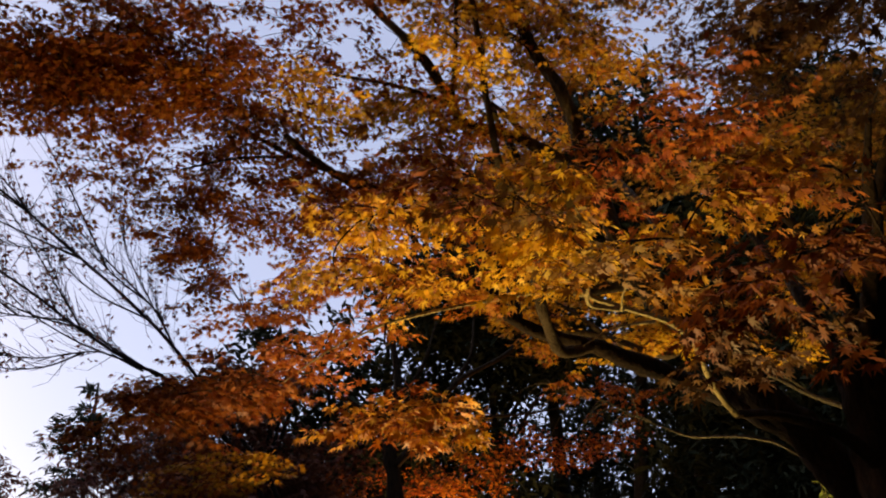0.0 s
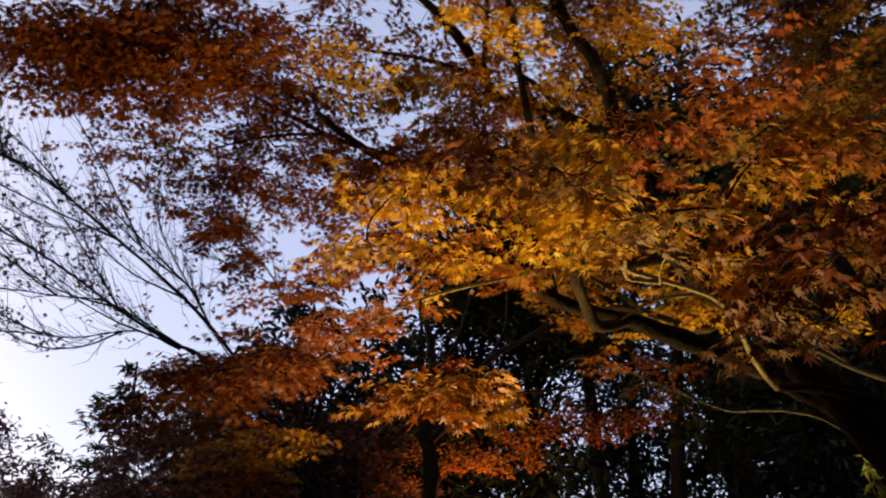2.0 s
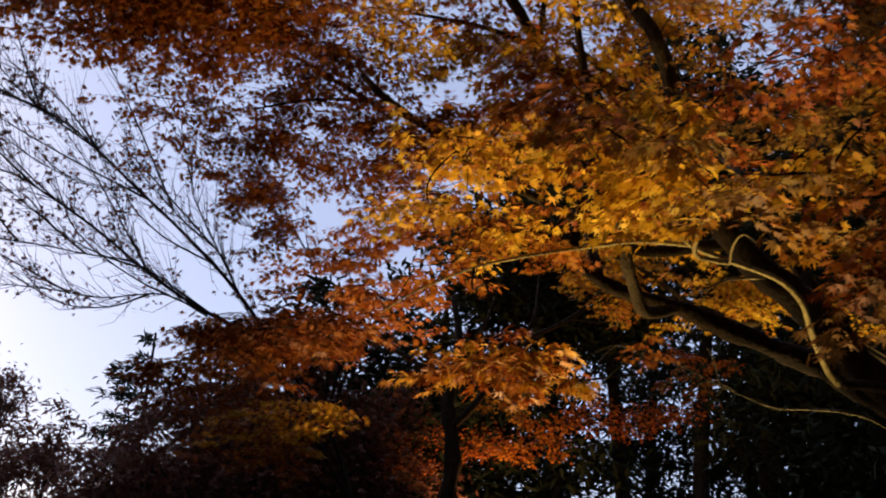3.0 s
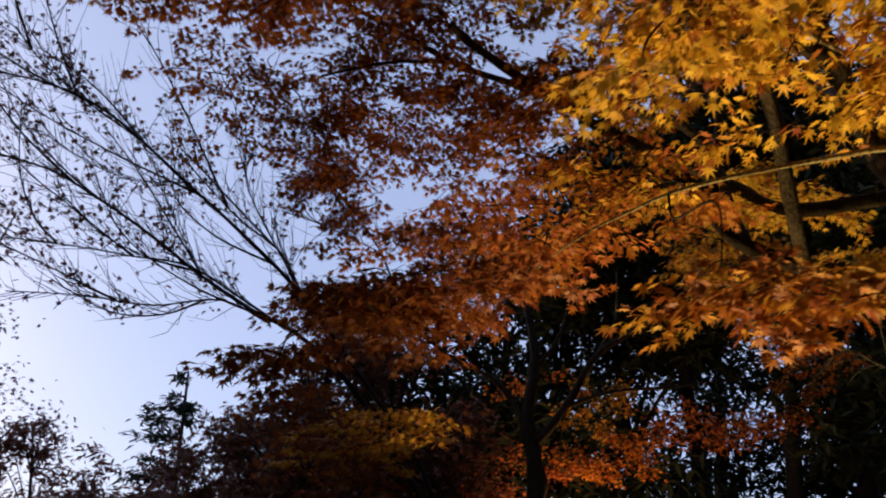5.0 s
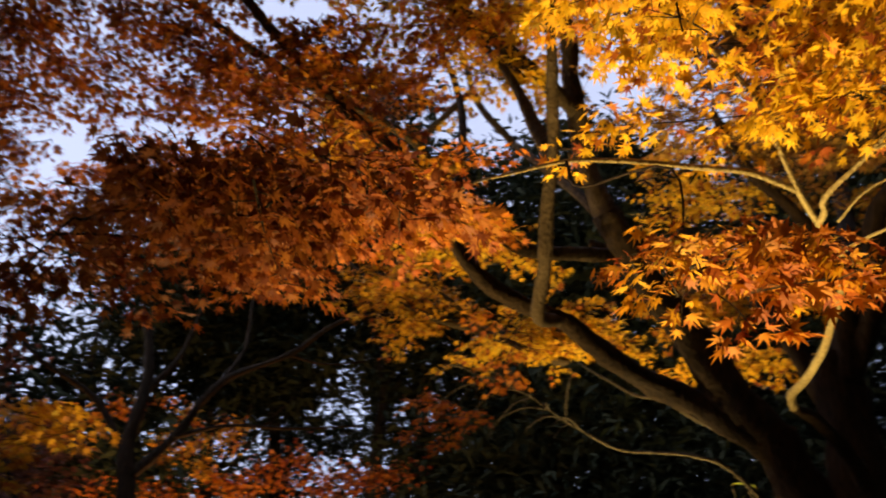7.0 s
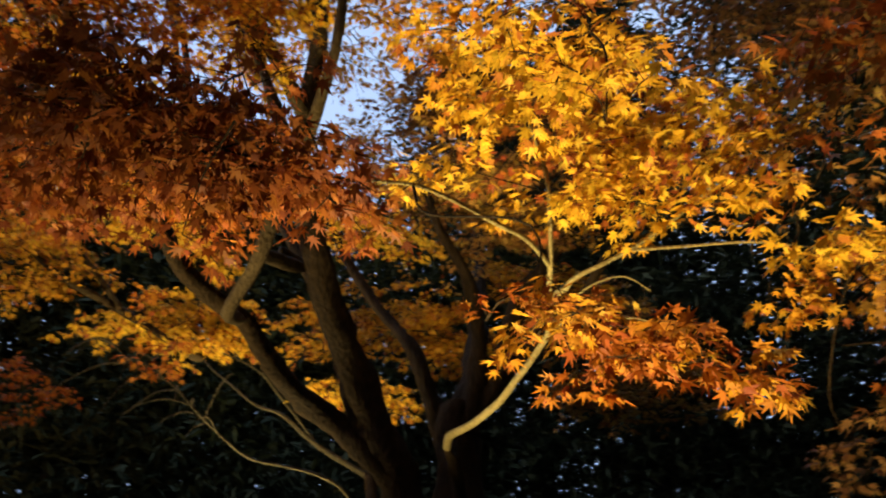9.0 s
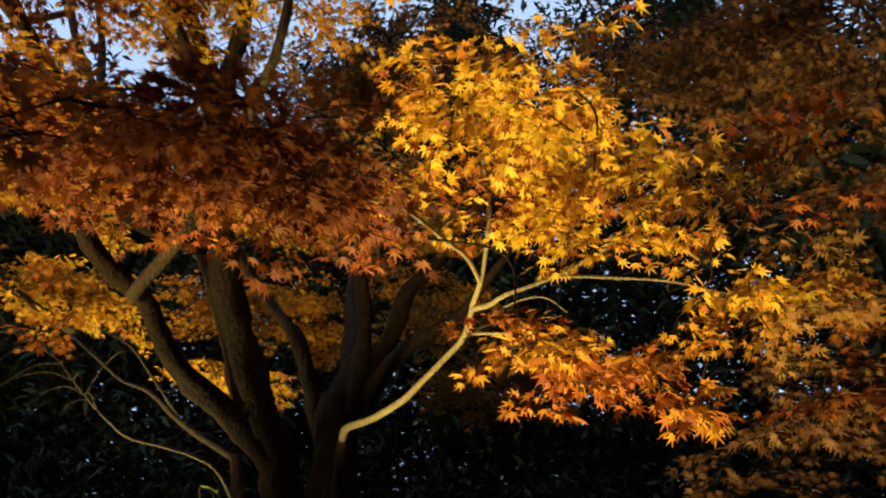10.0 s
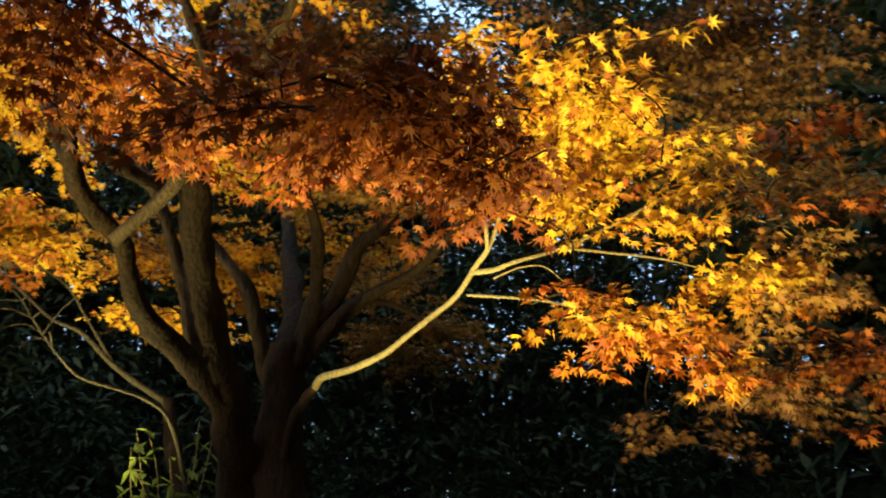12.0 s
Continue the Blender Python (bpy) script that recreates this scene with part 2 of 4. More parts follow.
def spray_layout(centre, rh, rv, count, root):
    """Fine stems that fan out from where the twig enters, side twigs off them, leaves in pairs. Returns lines, places, ways."""
    centre = np.array(centre, float)
    inward = np.array(root, float) - centre
    inward[2] *= 0.4
    inward /= np.linalg.norm(inward) + 1e-6
    base_angle = math.atan2(-inward[1], -inward[0])
    entry = centre + inward * rh * 0.85
    stems = max(3, int(rh / 0.055))
    lines, places, ways = [], [], []
    per = count / stems
    for k in range(stems):
        a = base_angle + (k + rng.uniform(0, 1) - stems / 2) / stems * 2.3
        reach = rh * rng.uniform(0.9, 1.75)
        rise = rng.uniform(-1, 1) * rv
        first = entry + np.array((rng.normal(0, 0.2) * rh, rng.normal(0, 0.2) * rh, rise * 0.5))
        end = entry + np.array((math.cos(a) * reach, math.sin(a) * reach, rise - 0.12 * reach))
        mid = (first + end) / 2 + np.array((rng.normal(0, 0.05) * rh, rng.normal(0, 0.05) * rh, 0.1 * reach + rise * 0.3))
        stem = spline([first, mid, end], 5)
        lines.append((stem, 0.0026))
        twigs = max(2, int(per / 9))
        for j in range(twigs):
            t = (j + rng.uniform(0.2, 1.0)) / twigs
            q = stem[min(len(stem) - 1, int(t * len(stem)))]
            sgn = 1 if j % 2 else -1
            b = a + sgn * rng.uniform(0.4, 1.1)
            out = min(rng.uniform(0.09, 0.2) * (1.25 - 0.5 * t), 0.75 * rh)
            tip = q + out * np.array((math.cos(b), math.sin(b), rng.normal(-0.12, 0.2)))
            lines.append((np.array([q, (q + tip) / 2 + (0, 0, 0.01), tip]), 0.0014))
            m = max(3, int(round(per / twigs)))
            for i in range(m):
                s = (i + 0.7) / m
                p = q * (1 - s) + tip * s
                c = b + ((1 if i % 2 else -1) * rng.uniform(0.5, 1.3) if i < m - 1 else rng.normal(0, 0.3))
                w = np.array((math.cos(c), math.sin(c), rng.normal(-0.4, 0.3)))
                places.append(p + w * rng.uniform(0.008, 0.024))
                ways.append(w)
    return lines, np.array(places), np.array(ways)


# ---- ground ----
def build_ground():
    n = 90
    # finer near the walk, reaching far out
    u = np.sinh(np.linspace(-5.2, 5.2, n)) / np.sinh(5.2) * 600
    verts = [(x, y + 3, ground_height(x, y + 3)) for y in u for x in u]
    faces = [(j * n + i, j * n + i + 1, (j + 1) * n + i + 1, (j + 1) * n + i) for j in range(n - 1) for i in range(n - 1)]
    me = mesh_from("ground", verts, faces, True)
    me.materials.append(ground_material())
    tagged(new("ground", me), "dark earth bank with thin grass rising from the lane", "ground", kind="structure")


build_ground()

# ---- the great maple over the lane ----
maple = tagged(new("maple_tree"), "large Japanese maple in gold and red autumn leaf, floodlit from below", "tree")
maple.location = (1.95, 4.5, ground_height(1.95, 4.5))
origin = np.array(maple.location)
LIMB_POINTS = []


def bough(name, points, r0, r1, mat=None, sides=12, power=1.0):
    line = spline(points)
    if name != "twig":
        LIMB_POINTS.extend(line)
    v, f = tube(line - origin, r0, r1, sides, 0.42 if r0 > 0.03 else 0.25, power)
    return part(name, mesh_from(name, v, f, True), mat or BARK, maple)


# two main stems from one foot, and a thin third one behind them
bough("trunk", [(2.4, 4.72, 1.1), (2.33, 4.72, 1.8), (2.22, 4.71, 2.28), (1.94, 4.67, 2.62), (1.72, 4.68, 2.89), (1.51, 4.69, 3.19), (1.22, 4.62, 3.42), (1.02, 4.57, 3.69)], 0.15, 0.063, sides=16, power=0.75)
bough("limb", [(1.05, 4.575, 3.65), (1.02, 4.57, 3.69), (0.95, 4.6, 4.04), (0.83, 4.46, 4.3), (0.73, 4.33, 4.6), (0.55, 4.32, 4.97), (0.36, 4.18, 5.47)], 0.061, 0.028, BARK_UPPER_LIT)
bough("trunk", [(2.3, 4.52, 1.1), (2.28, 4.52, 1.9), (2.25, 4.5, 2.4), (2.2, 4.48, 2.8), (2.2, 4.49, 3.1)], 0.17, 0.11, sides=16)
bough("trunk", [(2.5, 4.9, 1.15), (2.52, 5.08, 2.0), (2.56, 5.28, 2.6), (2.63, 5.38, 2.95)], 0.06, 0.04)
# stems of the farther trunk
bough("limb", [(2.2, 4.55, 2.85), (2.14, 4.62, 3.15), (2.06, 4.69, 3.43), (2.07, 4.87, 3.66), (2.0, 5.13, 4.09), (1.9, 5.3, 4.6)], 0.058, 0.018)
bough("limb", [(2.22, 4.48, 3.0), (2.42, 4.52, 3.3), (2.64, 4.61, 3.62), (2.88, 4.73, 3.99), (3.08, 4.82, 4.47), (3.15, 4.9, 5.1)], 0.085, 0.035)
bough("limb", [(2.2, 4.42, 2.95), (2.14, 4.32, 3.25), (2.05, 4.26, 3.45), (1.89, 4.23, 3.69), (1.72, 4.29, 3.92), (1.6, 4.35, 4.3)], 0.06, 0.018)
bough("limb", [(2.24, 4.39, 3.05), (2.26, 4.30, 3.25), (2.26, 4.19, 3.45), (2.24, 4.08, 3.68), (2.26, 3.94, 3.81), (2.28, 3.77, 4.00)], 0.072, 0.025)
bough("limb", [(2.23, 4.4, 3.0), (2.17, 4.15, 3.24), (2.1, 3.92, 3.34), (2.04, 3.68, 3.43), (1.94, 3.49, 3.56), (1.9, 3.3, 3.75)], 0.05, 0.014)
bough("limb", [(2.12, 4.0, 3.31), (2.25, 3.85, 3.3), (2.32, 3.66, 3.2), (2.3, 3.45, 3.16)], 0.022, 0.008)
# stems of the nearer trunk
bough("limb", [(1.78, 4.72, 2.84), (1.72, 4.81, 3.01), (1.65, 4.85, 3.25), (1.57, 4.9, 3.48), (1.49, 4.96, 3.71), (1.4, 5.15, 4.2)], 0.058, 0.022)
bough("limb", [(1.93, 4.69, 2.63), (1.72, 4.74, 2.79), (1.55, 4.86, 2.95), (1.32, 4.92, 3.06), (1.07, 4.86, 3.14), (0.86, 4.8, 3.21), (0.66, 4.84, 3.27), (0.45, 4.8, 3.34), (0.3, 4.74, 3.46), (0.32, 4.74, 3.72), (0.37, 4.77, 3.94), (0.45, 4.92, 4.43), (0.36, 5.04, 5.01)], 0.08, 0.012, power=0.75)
bough("limb", [(0.85, 4.8, 3.2), (0.65, 4.66, 3.13), (0.54, 4.41, 3.24), (0.49, 4.28, 3.4), (0.43, 4.12, 3.55), (0.36, 3.97, 3.71), (0.29, 3.85, 3.87), (0.24, 3.78, 4.15), (0.2, 3.75, 4.6), (0.12, 3.7, 5.2), (0.0, 3.6, 5.8)], 0.034, 0.012, BARK_UPPER_LIT)
bough("limb", [(0.44, 4.14, 3.55), (0.47, 4.3, 3.88), (0.45, 4.42, 4.2), (0.37, 4.54, 4.5), (0.28, 4.62, 4.8)], 0.032, 0.012, BARK_UPPER_LIT)
bough("limb", [(0.43, 4.8, 3.35), (0.41, 4.95, 3.7), (0.42, 5.11, 4.06)], 0.034, 0.028)
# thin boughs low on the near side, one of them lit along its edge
# pale bark puts some of the floodlight into this bough's colour
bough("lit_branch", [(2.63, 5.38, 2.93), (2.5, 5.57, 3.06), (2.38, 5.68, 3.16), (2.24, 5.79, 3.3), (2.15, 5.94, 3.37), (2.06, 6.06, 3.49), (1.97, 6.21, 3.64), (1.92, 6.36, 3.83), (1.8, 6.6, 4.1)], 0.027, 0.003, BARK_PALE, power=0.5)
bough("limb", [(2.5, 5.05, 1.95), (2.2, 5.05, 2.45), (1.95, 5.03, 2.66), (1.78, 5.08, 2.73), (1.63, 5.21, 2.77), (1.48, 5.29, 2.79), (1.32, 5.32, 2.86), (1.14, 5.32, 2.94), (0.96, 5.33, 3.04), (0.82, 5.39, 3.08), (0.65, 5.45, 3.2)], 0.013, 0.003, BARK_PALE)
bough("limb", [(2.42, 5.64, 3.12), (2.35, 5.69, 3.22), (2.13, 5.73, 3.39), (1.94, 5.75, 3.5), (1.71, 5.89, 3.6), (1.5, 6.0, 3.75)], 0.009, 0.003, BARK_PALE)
twig_rng = np.random.default_rng(31)
LOW_BOUGH = spline([(1.32, 5.32, 2.86), (1.14, 5.32, 2.94), (0.96, 5.33, 3.04), (0.82, 5.39, 3.08), (0.65, 5.45, 3.2)], 4)
for start in LOW_BOUGH[1:-1:2]:
    for side in (-1, 1):
        way = np.array((-0.55, 0.35 * side, -0.12)) + twig_rng.normal(0, 0.25, 3)
        reach = twig_rng.uniform(0.16, 0.42)
        bough("twig", [tuple(start), tuple(start + way * reach * 0.5 + (0, 0, 0.03)), tuple(start + way * reach), tuple(start + way * reach * 1.3 + (0, 0, -0.05))], 0.0045, 0.0015, BARK_PALE, sides=5)
bough("limb", [(1.49, 4.96, 3.71), (1.4, 5.25, 4.25), (1.25, 5.7, 4.88)], 0.03, 0.025, BARK_UPPER_LIT)
bough("limb", [(0.83, 4.46, 4.14), (0.5, 4.44, 4.36), (0.16, 4.36, 4.43), (0.06, 4.22, 4.48), (-0.11, 4.14, 4.76), (-0.4, 4.1, 5.1), (-0.6, 4.01, 5.33)], 0.04, 0.02, BARK_UPPER_LIT)
bough("limb", [(0.06, 4.22, 4.48), (0.08, 3.98, 4.63), (0.09, 3.79, 4.87), (0.07, 3.63, 5.05)], 0.016, 0.01, BARK_UPPER_LIT)
bough("limb", [(0.6, 4.53, 4.3), (0.42, 4.58, 4.62), (0.25, 4.6, 4.8)], 0.025, 0.012, BARK_UPPER_LIT)
bough("limb", [(0.55, 4.32, 4.97), (0.28, 4.25, 5.09), (0.07, 4.17, 5.2)], 0.02, 0.01, BARK_UPPER_LIT)
bough("limb", [(0.06, 4.22, 4.48), (-0.27, 4.31, 4.68), (-0.61, 4.33, 4.77), (-0.89, 4.36, 4.84)], 0.016, 0.006, BARK_UPPER_LIT)
bough("limb", [(0.42, 5.11, 4.06), (0.21, 5.06, 4.22), (-0.3, 5.0, 4.32), (-0.66, 5.0, 4.47), (-0.96, 4.9, 4.55), (-1.37, 4.7, 4.71), (-1.6, 4.59, 4.78)], 0.028, 0.01, BARK_UPPER_LIT)
bough("limb", [(-0.96, 4.9, 4.55), (-1.31, 4.84, 4.51), (-1.65, 4.8, 4.41)], 0.012, 0.006, BARK_UPPER_LIT)
bough("limb", [(1.7, 5.99, 3.57), (1.51, 5.84, 3.48), (1.21, 6.13, 3.71), (0.9, 6.27, 3.83), (0.67, 6.45, 4.06), (0.45, 6.6, 4.29)], 0.032, 0.01, BARK_UPPER_LIT)
bough("limb", [(1.21, 6.13, 3.71), (0.93, 6.18, 3.96), (0.63, 6.24, 4.15)], 0.02, 0.01, BARK_UPPER_LIT)
bough("limb", [(1.08, 4.82, 3.64), (1.19, 4.76, 3.60), (0.80, 4.79, 3.53), (0.58, 4.78, 3.55), (0.39, 4.71, 3.62), (0.06, 4.71, 3.82), (-0.21, 4.71, 3.97), (-0.50, 4.63, 4.16), (-0.77, 4.53, 4.31), (-0.93, 4.44, 4.43)], 0.036, 0.018, BARK_UPPER_LIT)
bough("limb", [(1.25, 5.7, 4.88), (0.99, 5.68, 5.12), (0.93, 5.75, 5.54), (0.79, 5.83, 5.98)], 0.025, 0.02, BARK_UPPER_LIT)
bough("limb", [(0.97, 5.7, 5.24), (0.77, 6.23, 5.13), (0.6, 6.39, 5.54), (0.34, 6.52, 5.98)], 0.022, 0.015, BARK_UPPER_LIT)
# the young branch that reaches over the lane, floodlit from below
# the pale bark colour carries part of that floodlight
bough("lit_branch", [(1.36, 4.04, 2.61), (1.31, 3.99, 2.64), (1.24, 3.85, 2.645), (1.15, 3.68, 2.67), (1.09, 3.57, 2.72), (1.03, 3.46, 2.77), (0.9, 3.32, 2.81), (0.68, 3.21, 2.84), (0.55, 3.14, 2.86), (0.44, 3.08, 2.94), (0.35, 3.04, 3.05), (0.22, 3.02, 3.14), (0.1, 3.02, 3.25)], 0.0175, 0.005, BARK_YOUNG_LIT, power=0.9)
# its unlit base: shade put in as the dark bark colour
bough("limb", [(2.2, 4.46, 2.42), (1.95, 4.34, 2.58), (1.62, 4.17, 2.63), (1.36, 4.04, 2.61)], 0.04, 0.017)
bough("lit_branch", [(0.7, 3.22, 2.83), (0.62, 3.13, 2.8), (0.54, 3.05, 2.79), (0.52, 2.87, 2.82), (0.5, 2.69, 2.88), (0.44, 2.55, 2.92), (0.36, 2.41, 2.95)], 0.011, 0.003, BARK_YOUNG_LIT, power=0.8)
bough("lit_branch", [(0.52, 2.87, 2.82), (0.54, 2.7, 2.79), (0.48, 2.52, 2.72), (0.39, 2.35, 2.61)], 0.006, 0.002, BARK_YOUNG_LIT)
bough("lit_branch", [(0.83, 3.26, 2.79), (0.71, 3.09, 2.72), (0.59, 2.92, 2.64), (0.46, 2.77, 2.53)], 0.006, 0.002, BARK_YOUNG_LIT, power=1.5)
bough("lit_branch", [(0.68, 3.14, 2.79), (0.67, 3.04, 2.82), (0.68, 2.95, 2.82), (0.7, 2.88, 2.76)], 0.004, 0.002, BARK_YOUNG_LIT, power=1.5)
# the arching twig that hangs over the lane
bough("lit_branch", [(0.57, 3.145, 2.86), (0.37, 3.13, 2.865), (0.21, 3.14, 2.845), (0.06, 3.14, 2.82), (-0.09, 3.135, 2.785), (-0.22, 3.14, 2.75), (-0.33, 3.19, 2.72), (-0.45, 3.22, 2.67), (-0.62, 3.26, 2.56)], 0.009, 0.0025, BARK_YOUNG_LIT)


SINGLE_LEAF = mesh_from("leaf", [tuple(q) for q in SHAPES["maple"][0]], [tuple(int(i) for i in q) for q in SHAPES["maple"][1]])
SINGLE_LEAF.materials.append(LEAF_SINGLE)


def spray(palette, centre, rh, rv, count):
    c = np.array(centre)
    cloud = np.array(LIMB_POINTS)
    far = np.linalg.norm(cloud - c, axis=1)
    root = cloud[far.argmin()]
    lines, places, ways = spray_layout(centre, rh, rv, count, root)
    n = len(places)
    normal = np.stack([rng.normal(0, 0.65, n), rng.normal(0, 0.65, n), np.ones(n)], 1)
    frames = leaf_frames(ways, normal)
    sizes = rng.uniform(0.038, 0.062, n) * (0.8 if np.linalg.norm(c - (-0.85, 3.3, 2.5)) < 0.9 else 1.0)
    if np.linalg.norm(c - (0.1, 2.85, 2.9)) < 0.42 and palette == "gold":
        # the leaves over the lit branch are pieces of their own
        loose = min(n // 3, 42)
        for p, m, size in zip(places[:loose], frames[:loose], sizes[:loose]):
            leaf = part("leaf", SINGLE_LEAF, None, maple)
            leaf.matrix_basis = Matrix.Translation(p - origin) @ Matrix([list(row) for row in m]).to_4x4() @ Matrix.Scale(size, 4)
        places, frames, sizes = places[loose:], frames[loose:], sizes[loose:]
    verts, faces = [], []
    gap = c - root
    long = np.linalg.norm(gap)
    if long > 0.1:
        bend = np.array((rng.normal(0, 0.13), rng.normal(0, 0.13), 0.14)) * long
        sway = rng.normal(0, 0.07, 3) * long
        stem = spline([root, root + gap * 0.3 + bend * 0.6 + sway, root + gap * 0.62 + bend - sway, c], 5)
        LIMB_POINTS.extend(stem[4:])
        v, f = tube(stem - origin, 0.003 + 0.0028 * min(long, 2), 0.002, 5)
        verts, faces = list(v), list(f)
    for line, radius in lines:
        v, f = tube(line - origin, radius, radius * 0.4, 3)
        off = len(verts)
        verts += v
        faces += [tuple(i + off for i in q) for q in f]
    fan = part("twig_fan", mesh_from("twig_fan", verts, faces), BARK, maple, kind="stuff")
    ob = part("leaf_spray", leaves_mesh("leaf_spray", "maple", places - origin, frames, sizes), LEAF[palette], fan, kind="stuff")
    return ob


spray("gold", (-0.19, 2.95, 3.09), 0.14, 0.12, 132)
spray("gold", (0.06, 2.9, 2.99), 0.23, 0.14, 286)
spray("gold", (-0.25, 2.64, 2.95), 0.19, 0.08, 132)
spray("gold", (0.25, 2.56, 3.01), 0.25, 0.15, 453)
spray("gold", (0.33, 2.8, 2.86), 0.25, 0.1, 417)
spray("gold", (0.39, 2.37, 2.76), 0.19, 0.15, 225)
spray("umber", (0.2, 2.24, 2.75), 0.18, 0.13, 207)
spray("umber", (0.5, 2.11, 2.6), 0.19, 0.21, 188)
spray("brown", (0.81, 2.17, 2.46), 0.2, 0.19, 240)
spray("rust", (-0.03, 2.14, 2.78), 0.19, 0.1, 227)
spray("amber", (-0.2, 3.06, 3.24), 0.11, 0.09, 63)
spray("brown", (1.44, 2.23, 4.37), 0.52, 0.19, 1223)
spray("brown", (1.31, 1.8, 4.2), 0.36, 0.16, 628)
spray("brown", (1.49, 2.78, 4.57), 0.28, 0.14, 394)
spray("orange", (-0.19, 2.85, 2.32), 0.11, 0.05, 76)
spray("amber", (-0.22, 2.72, 2.27), 0.13, 0.07, 123)
spray("orange", (-0.09, 2.6, 2.24), 0.14, 0.08, 149)
spray("amber", (-0.04, 2.49, 2.18), 0.1, 0.06, 78)
spray("russet", (-1.15, 3.15, 2.41), 0.1, 0.05, 98)
spray("russet", (-1.1, 3.1, 2.39), 0.12, 0.06, 165)
spray("russet", (-0.95, 3.03, 2.38), 0.11, 0.05, 120)
spray("russet", (-0.85, 2.98, 2.4), 0.08, 0.04, 84)
spray("russet", (-0.9, 3.33, 2.56), 0.12, 0.05, 120)
spray("rust", (-0.59, 3.61, 2.74), 0.15, 0.09, 148)
spray("russet", (-0.75, 3.46, 2.53), 0.13, 0.04, 61)
spray("orange", (-0.22, 4.64, 3.49), 0.28, 0.13, 389)
spray("amber", (-0.09, 4.34, 3.41), 0.25, 0.12, 408)
spray("orange", (0.16, 4.26, 3.38), 0.23, 0.11, 298)
spray("orange", (0.16, 4.55, 3.35), 0.22, 0.09, 71)
spray("gold", (1.51, 5.97, 3.93), 0.35, 0.16, 1054)
spray("gold", (1.74, 5.75, 3.84), 0.28, 0.14, 623)
spray("gold", (1.49, 6.35, 3.74), 0.32, 0.23, 626)
spray("gold", (1.99, 4.92, 4.3), 0.38, 0.16, 891)
spray("gold", (2.18, 4.56, 4.53), 0.28, 0.13, 353)
spray("gold", (2.24, 5.33, 3.36), 0.24, 0.07, 299)
spray("gold", (2.44, 4.98, 3.33), 0.17, 0.06, 160)
spray("amber", (2.94, 5.17, 3.96), 0.38, 0.21, 806)
spray("amber", (2.66, 5.75, 3.9), 0.34, 0.21, 585)
spray("amber", (2.74, 3.99, 3.85), 0.25, 0.19, 274)
spray("umber", (2.86, 4.05, 3.52), 0.25, 0.1, 237)
spray("umber", (3.55, 3.98, 3.38), 0.46, 0.1, 901)
spray("brown", (1.92, 4.21, 5.06), 0.28, 0.19, 449)
spray("brown", (2.12, 3.96, 4.91), 0.25, 0.19, 311)
spray("amber", (2.54, 5.72, 4.18), 0.38, 0.21, 806)
spray("amber", (3.06, 5.42, 4.21), 0.36, 0.22, 704)
spray("amber", (3.32, 5.2, 3.86), 0.36, 0.16, 704)
spray("amber", (3.36, 4.62, 4.27), 0.32, 0.22, 499)
spray("umber", (3.45, 4.41, 3.84), 0.35, 0.18, 680)
spray("umber", (3.75, 4.1, 3.66), 0.44, 0.16, 1045)
spray("umber", (3.78, 3.68, 3.82), 0.36, 0.16, 551)
spray("umber", (3.82, 3.94, 4.41), 0.33, 0.19, 405)
spray("gold", (2.58, 5.53, 3.55), 0.22, 0.07, 309)
spray("amber", (0.68, 4.98, 4.63), 0.31, 0.16, 221)
spray("russet", (-1.02, 3.23, 2.43), 0.16, 0.07, 246)
spray("russet", (-0.81, 3.25, 2.51), 0.14, 0.07, 188)
spray("rust", (-0.64, 3.22, 2.66), 0.11, 0.08, 120)
spray("russet", (-1.03, 3.51, 2.52), 0.15, 0.07, 140)
spray("russet", (-0.7, 3.09, 2.52), 0.16, 0.07, 246)
spray("rust", (-0.56, 3.39, 2.78), 0.14, 0.06, 167)
spray("russet", (-0.87, 3.03, 2.41), 0.16, 0.08, 246)
spray("russet", (-1.04, 3.14, 2.37), 0.15, 0.06, 207)
spray("russet", (-1.32, 3.33, 2.32), 0.13, 0.05, 136)
spray("russet", (-0.67, 3.0, 2.42), 0.11, 0.04, 126)
spray("amber", (-1.43, 5.55, 2.59), 0.35, 0.15, 754)
spray("amber", (-1.18, 5.65, 2.73), 0.18, 0.06, 183)
spray("russet", (-1.66, 5.65, 2.44), 0.33, 0.12, 589)
spray("russet", (-2.0, 6.46, 3.11), 0.44, 0.14, 1045)
spray("gold", (-0.33, 2.6, 2.66), 0.15, 0.08, 160)
spray("gold", (-0.24, 2.74, 2.86), 0.18, 0.1, 214)
spray("rust", (-0.72, 4.51, 3.64), 0.28, 0.19, 269)
spray("amber", (-0.05, 2.77, 3.05), 0.17, 0.08, 56)
spray("amber", (0.25, 2.85, 3.18), 0.19, 0.09, 225)
spray("amber", (0.45, 2.88, 3.08), 0.17, 0.09, 178)
spray("amber", (0.8, 2.24, 2.83), 0.2, 0.09, 243)
spray("orange", (0.95, 2.09, 2.77), 0.19, 0.09, 205)
spray("russet", (0.79, 1.76, 2.4), 0.17, 0.09, 181)
spray("russet", (0.69, 2.01, 2.35), 0.15, 0.07, 148)
spray("russet", (0.89, 1.84, 2.25), 0.13, 0.09, 103)
spray("russet", (0.89, 1.66, 2.38), 0.11, 0.07, 71)
spray("amber", (0.69, 2.48, 2.65), 0.13, 0.07, 95)
spray("rust", (0.71, 2.95, 3.46), 0.31, 0.09, 369)
spray("rust", (1.08, 2.82, 3.47), 0.29, 0.1, 417)
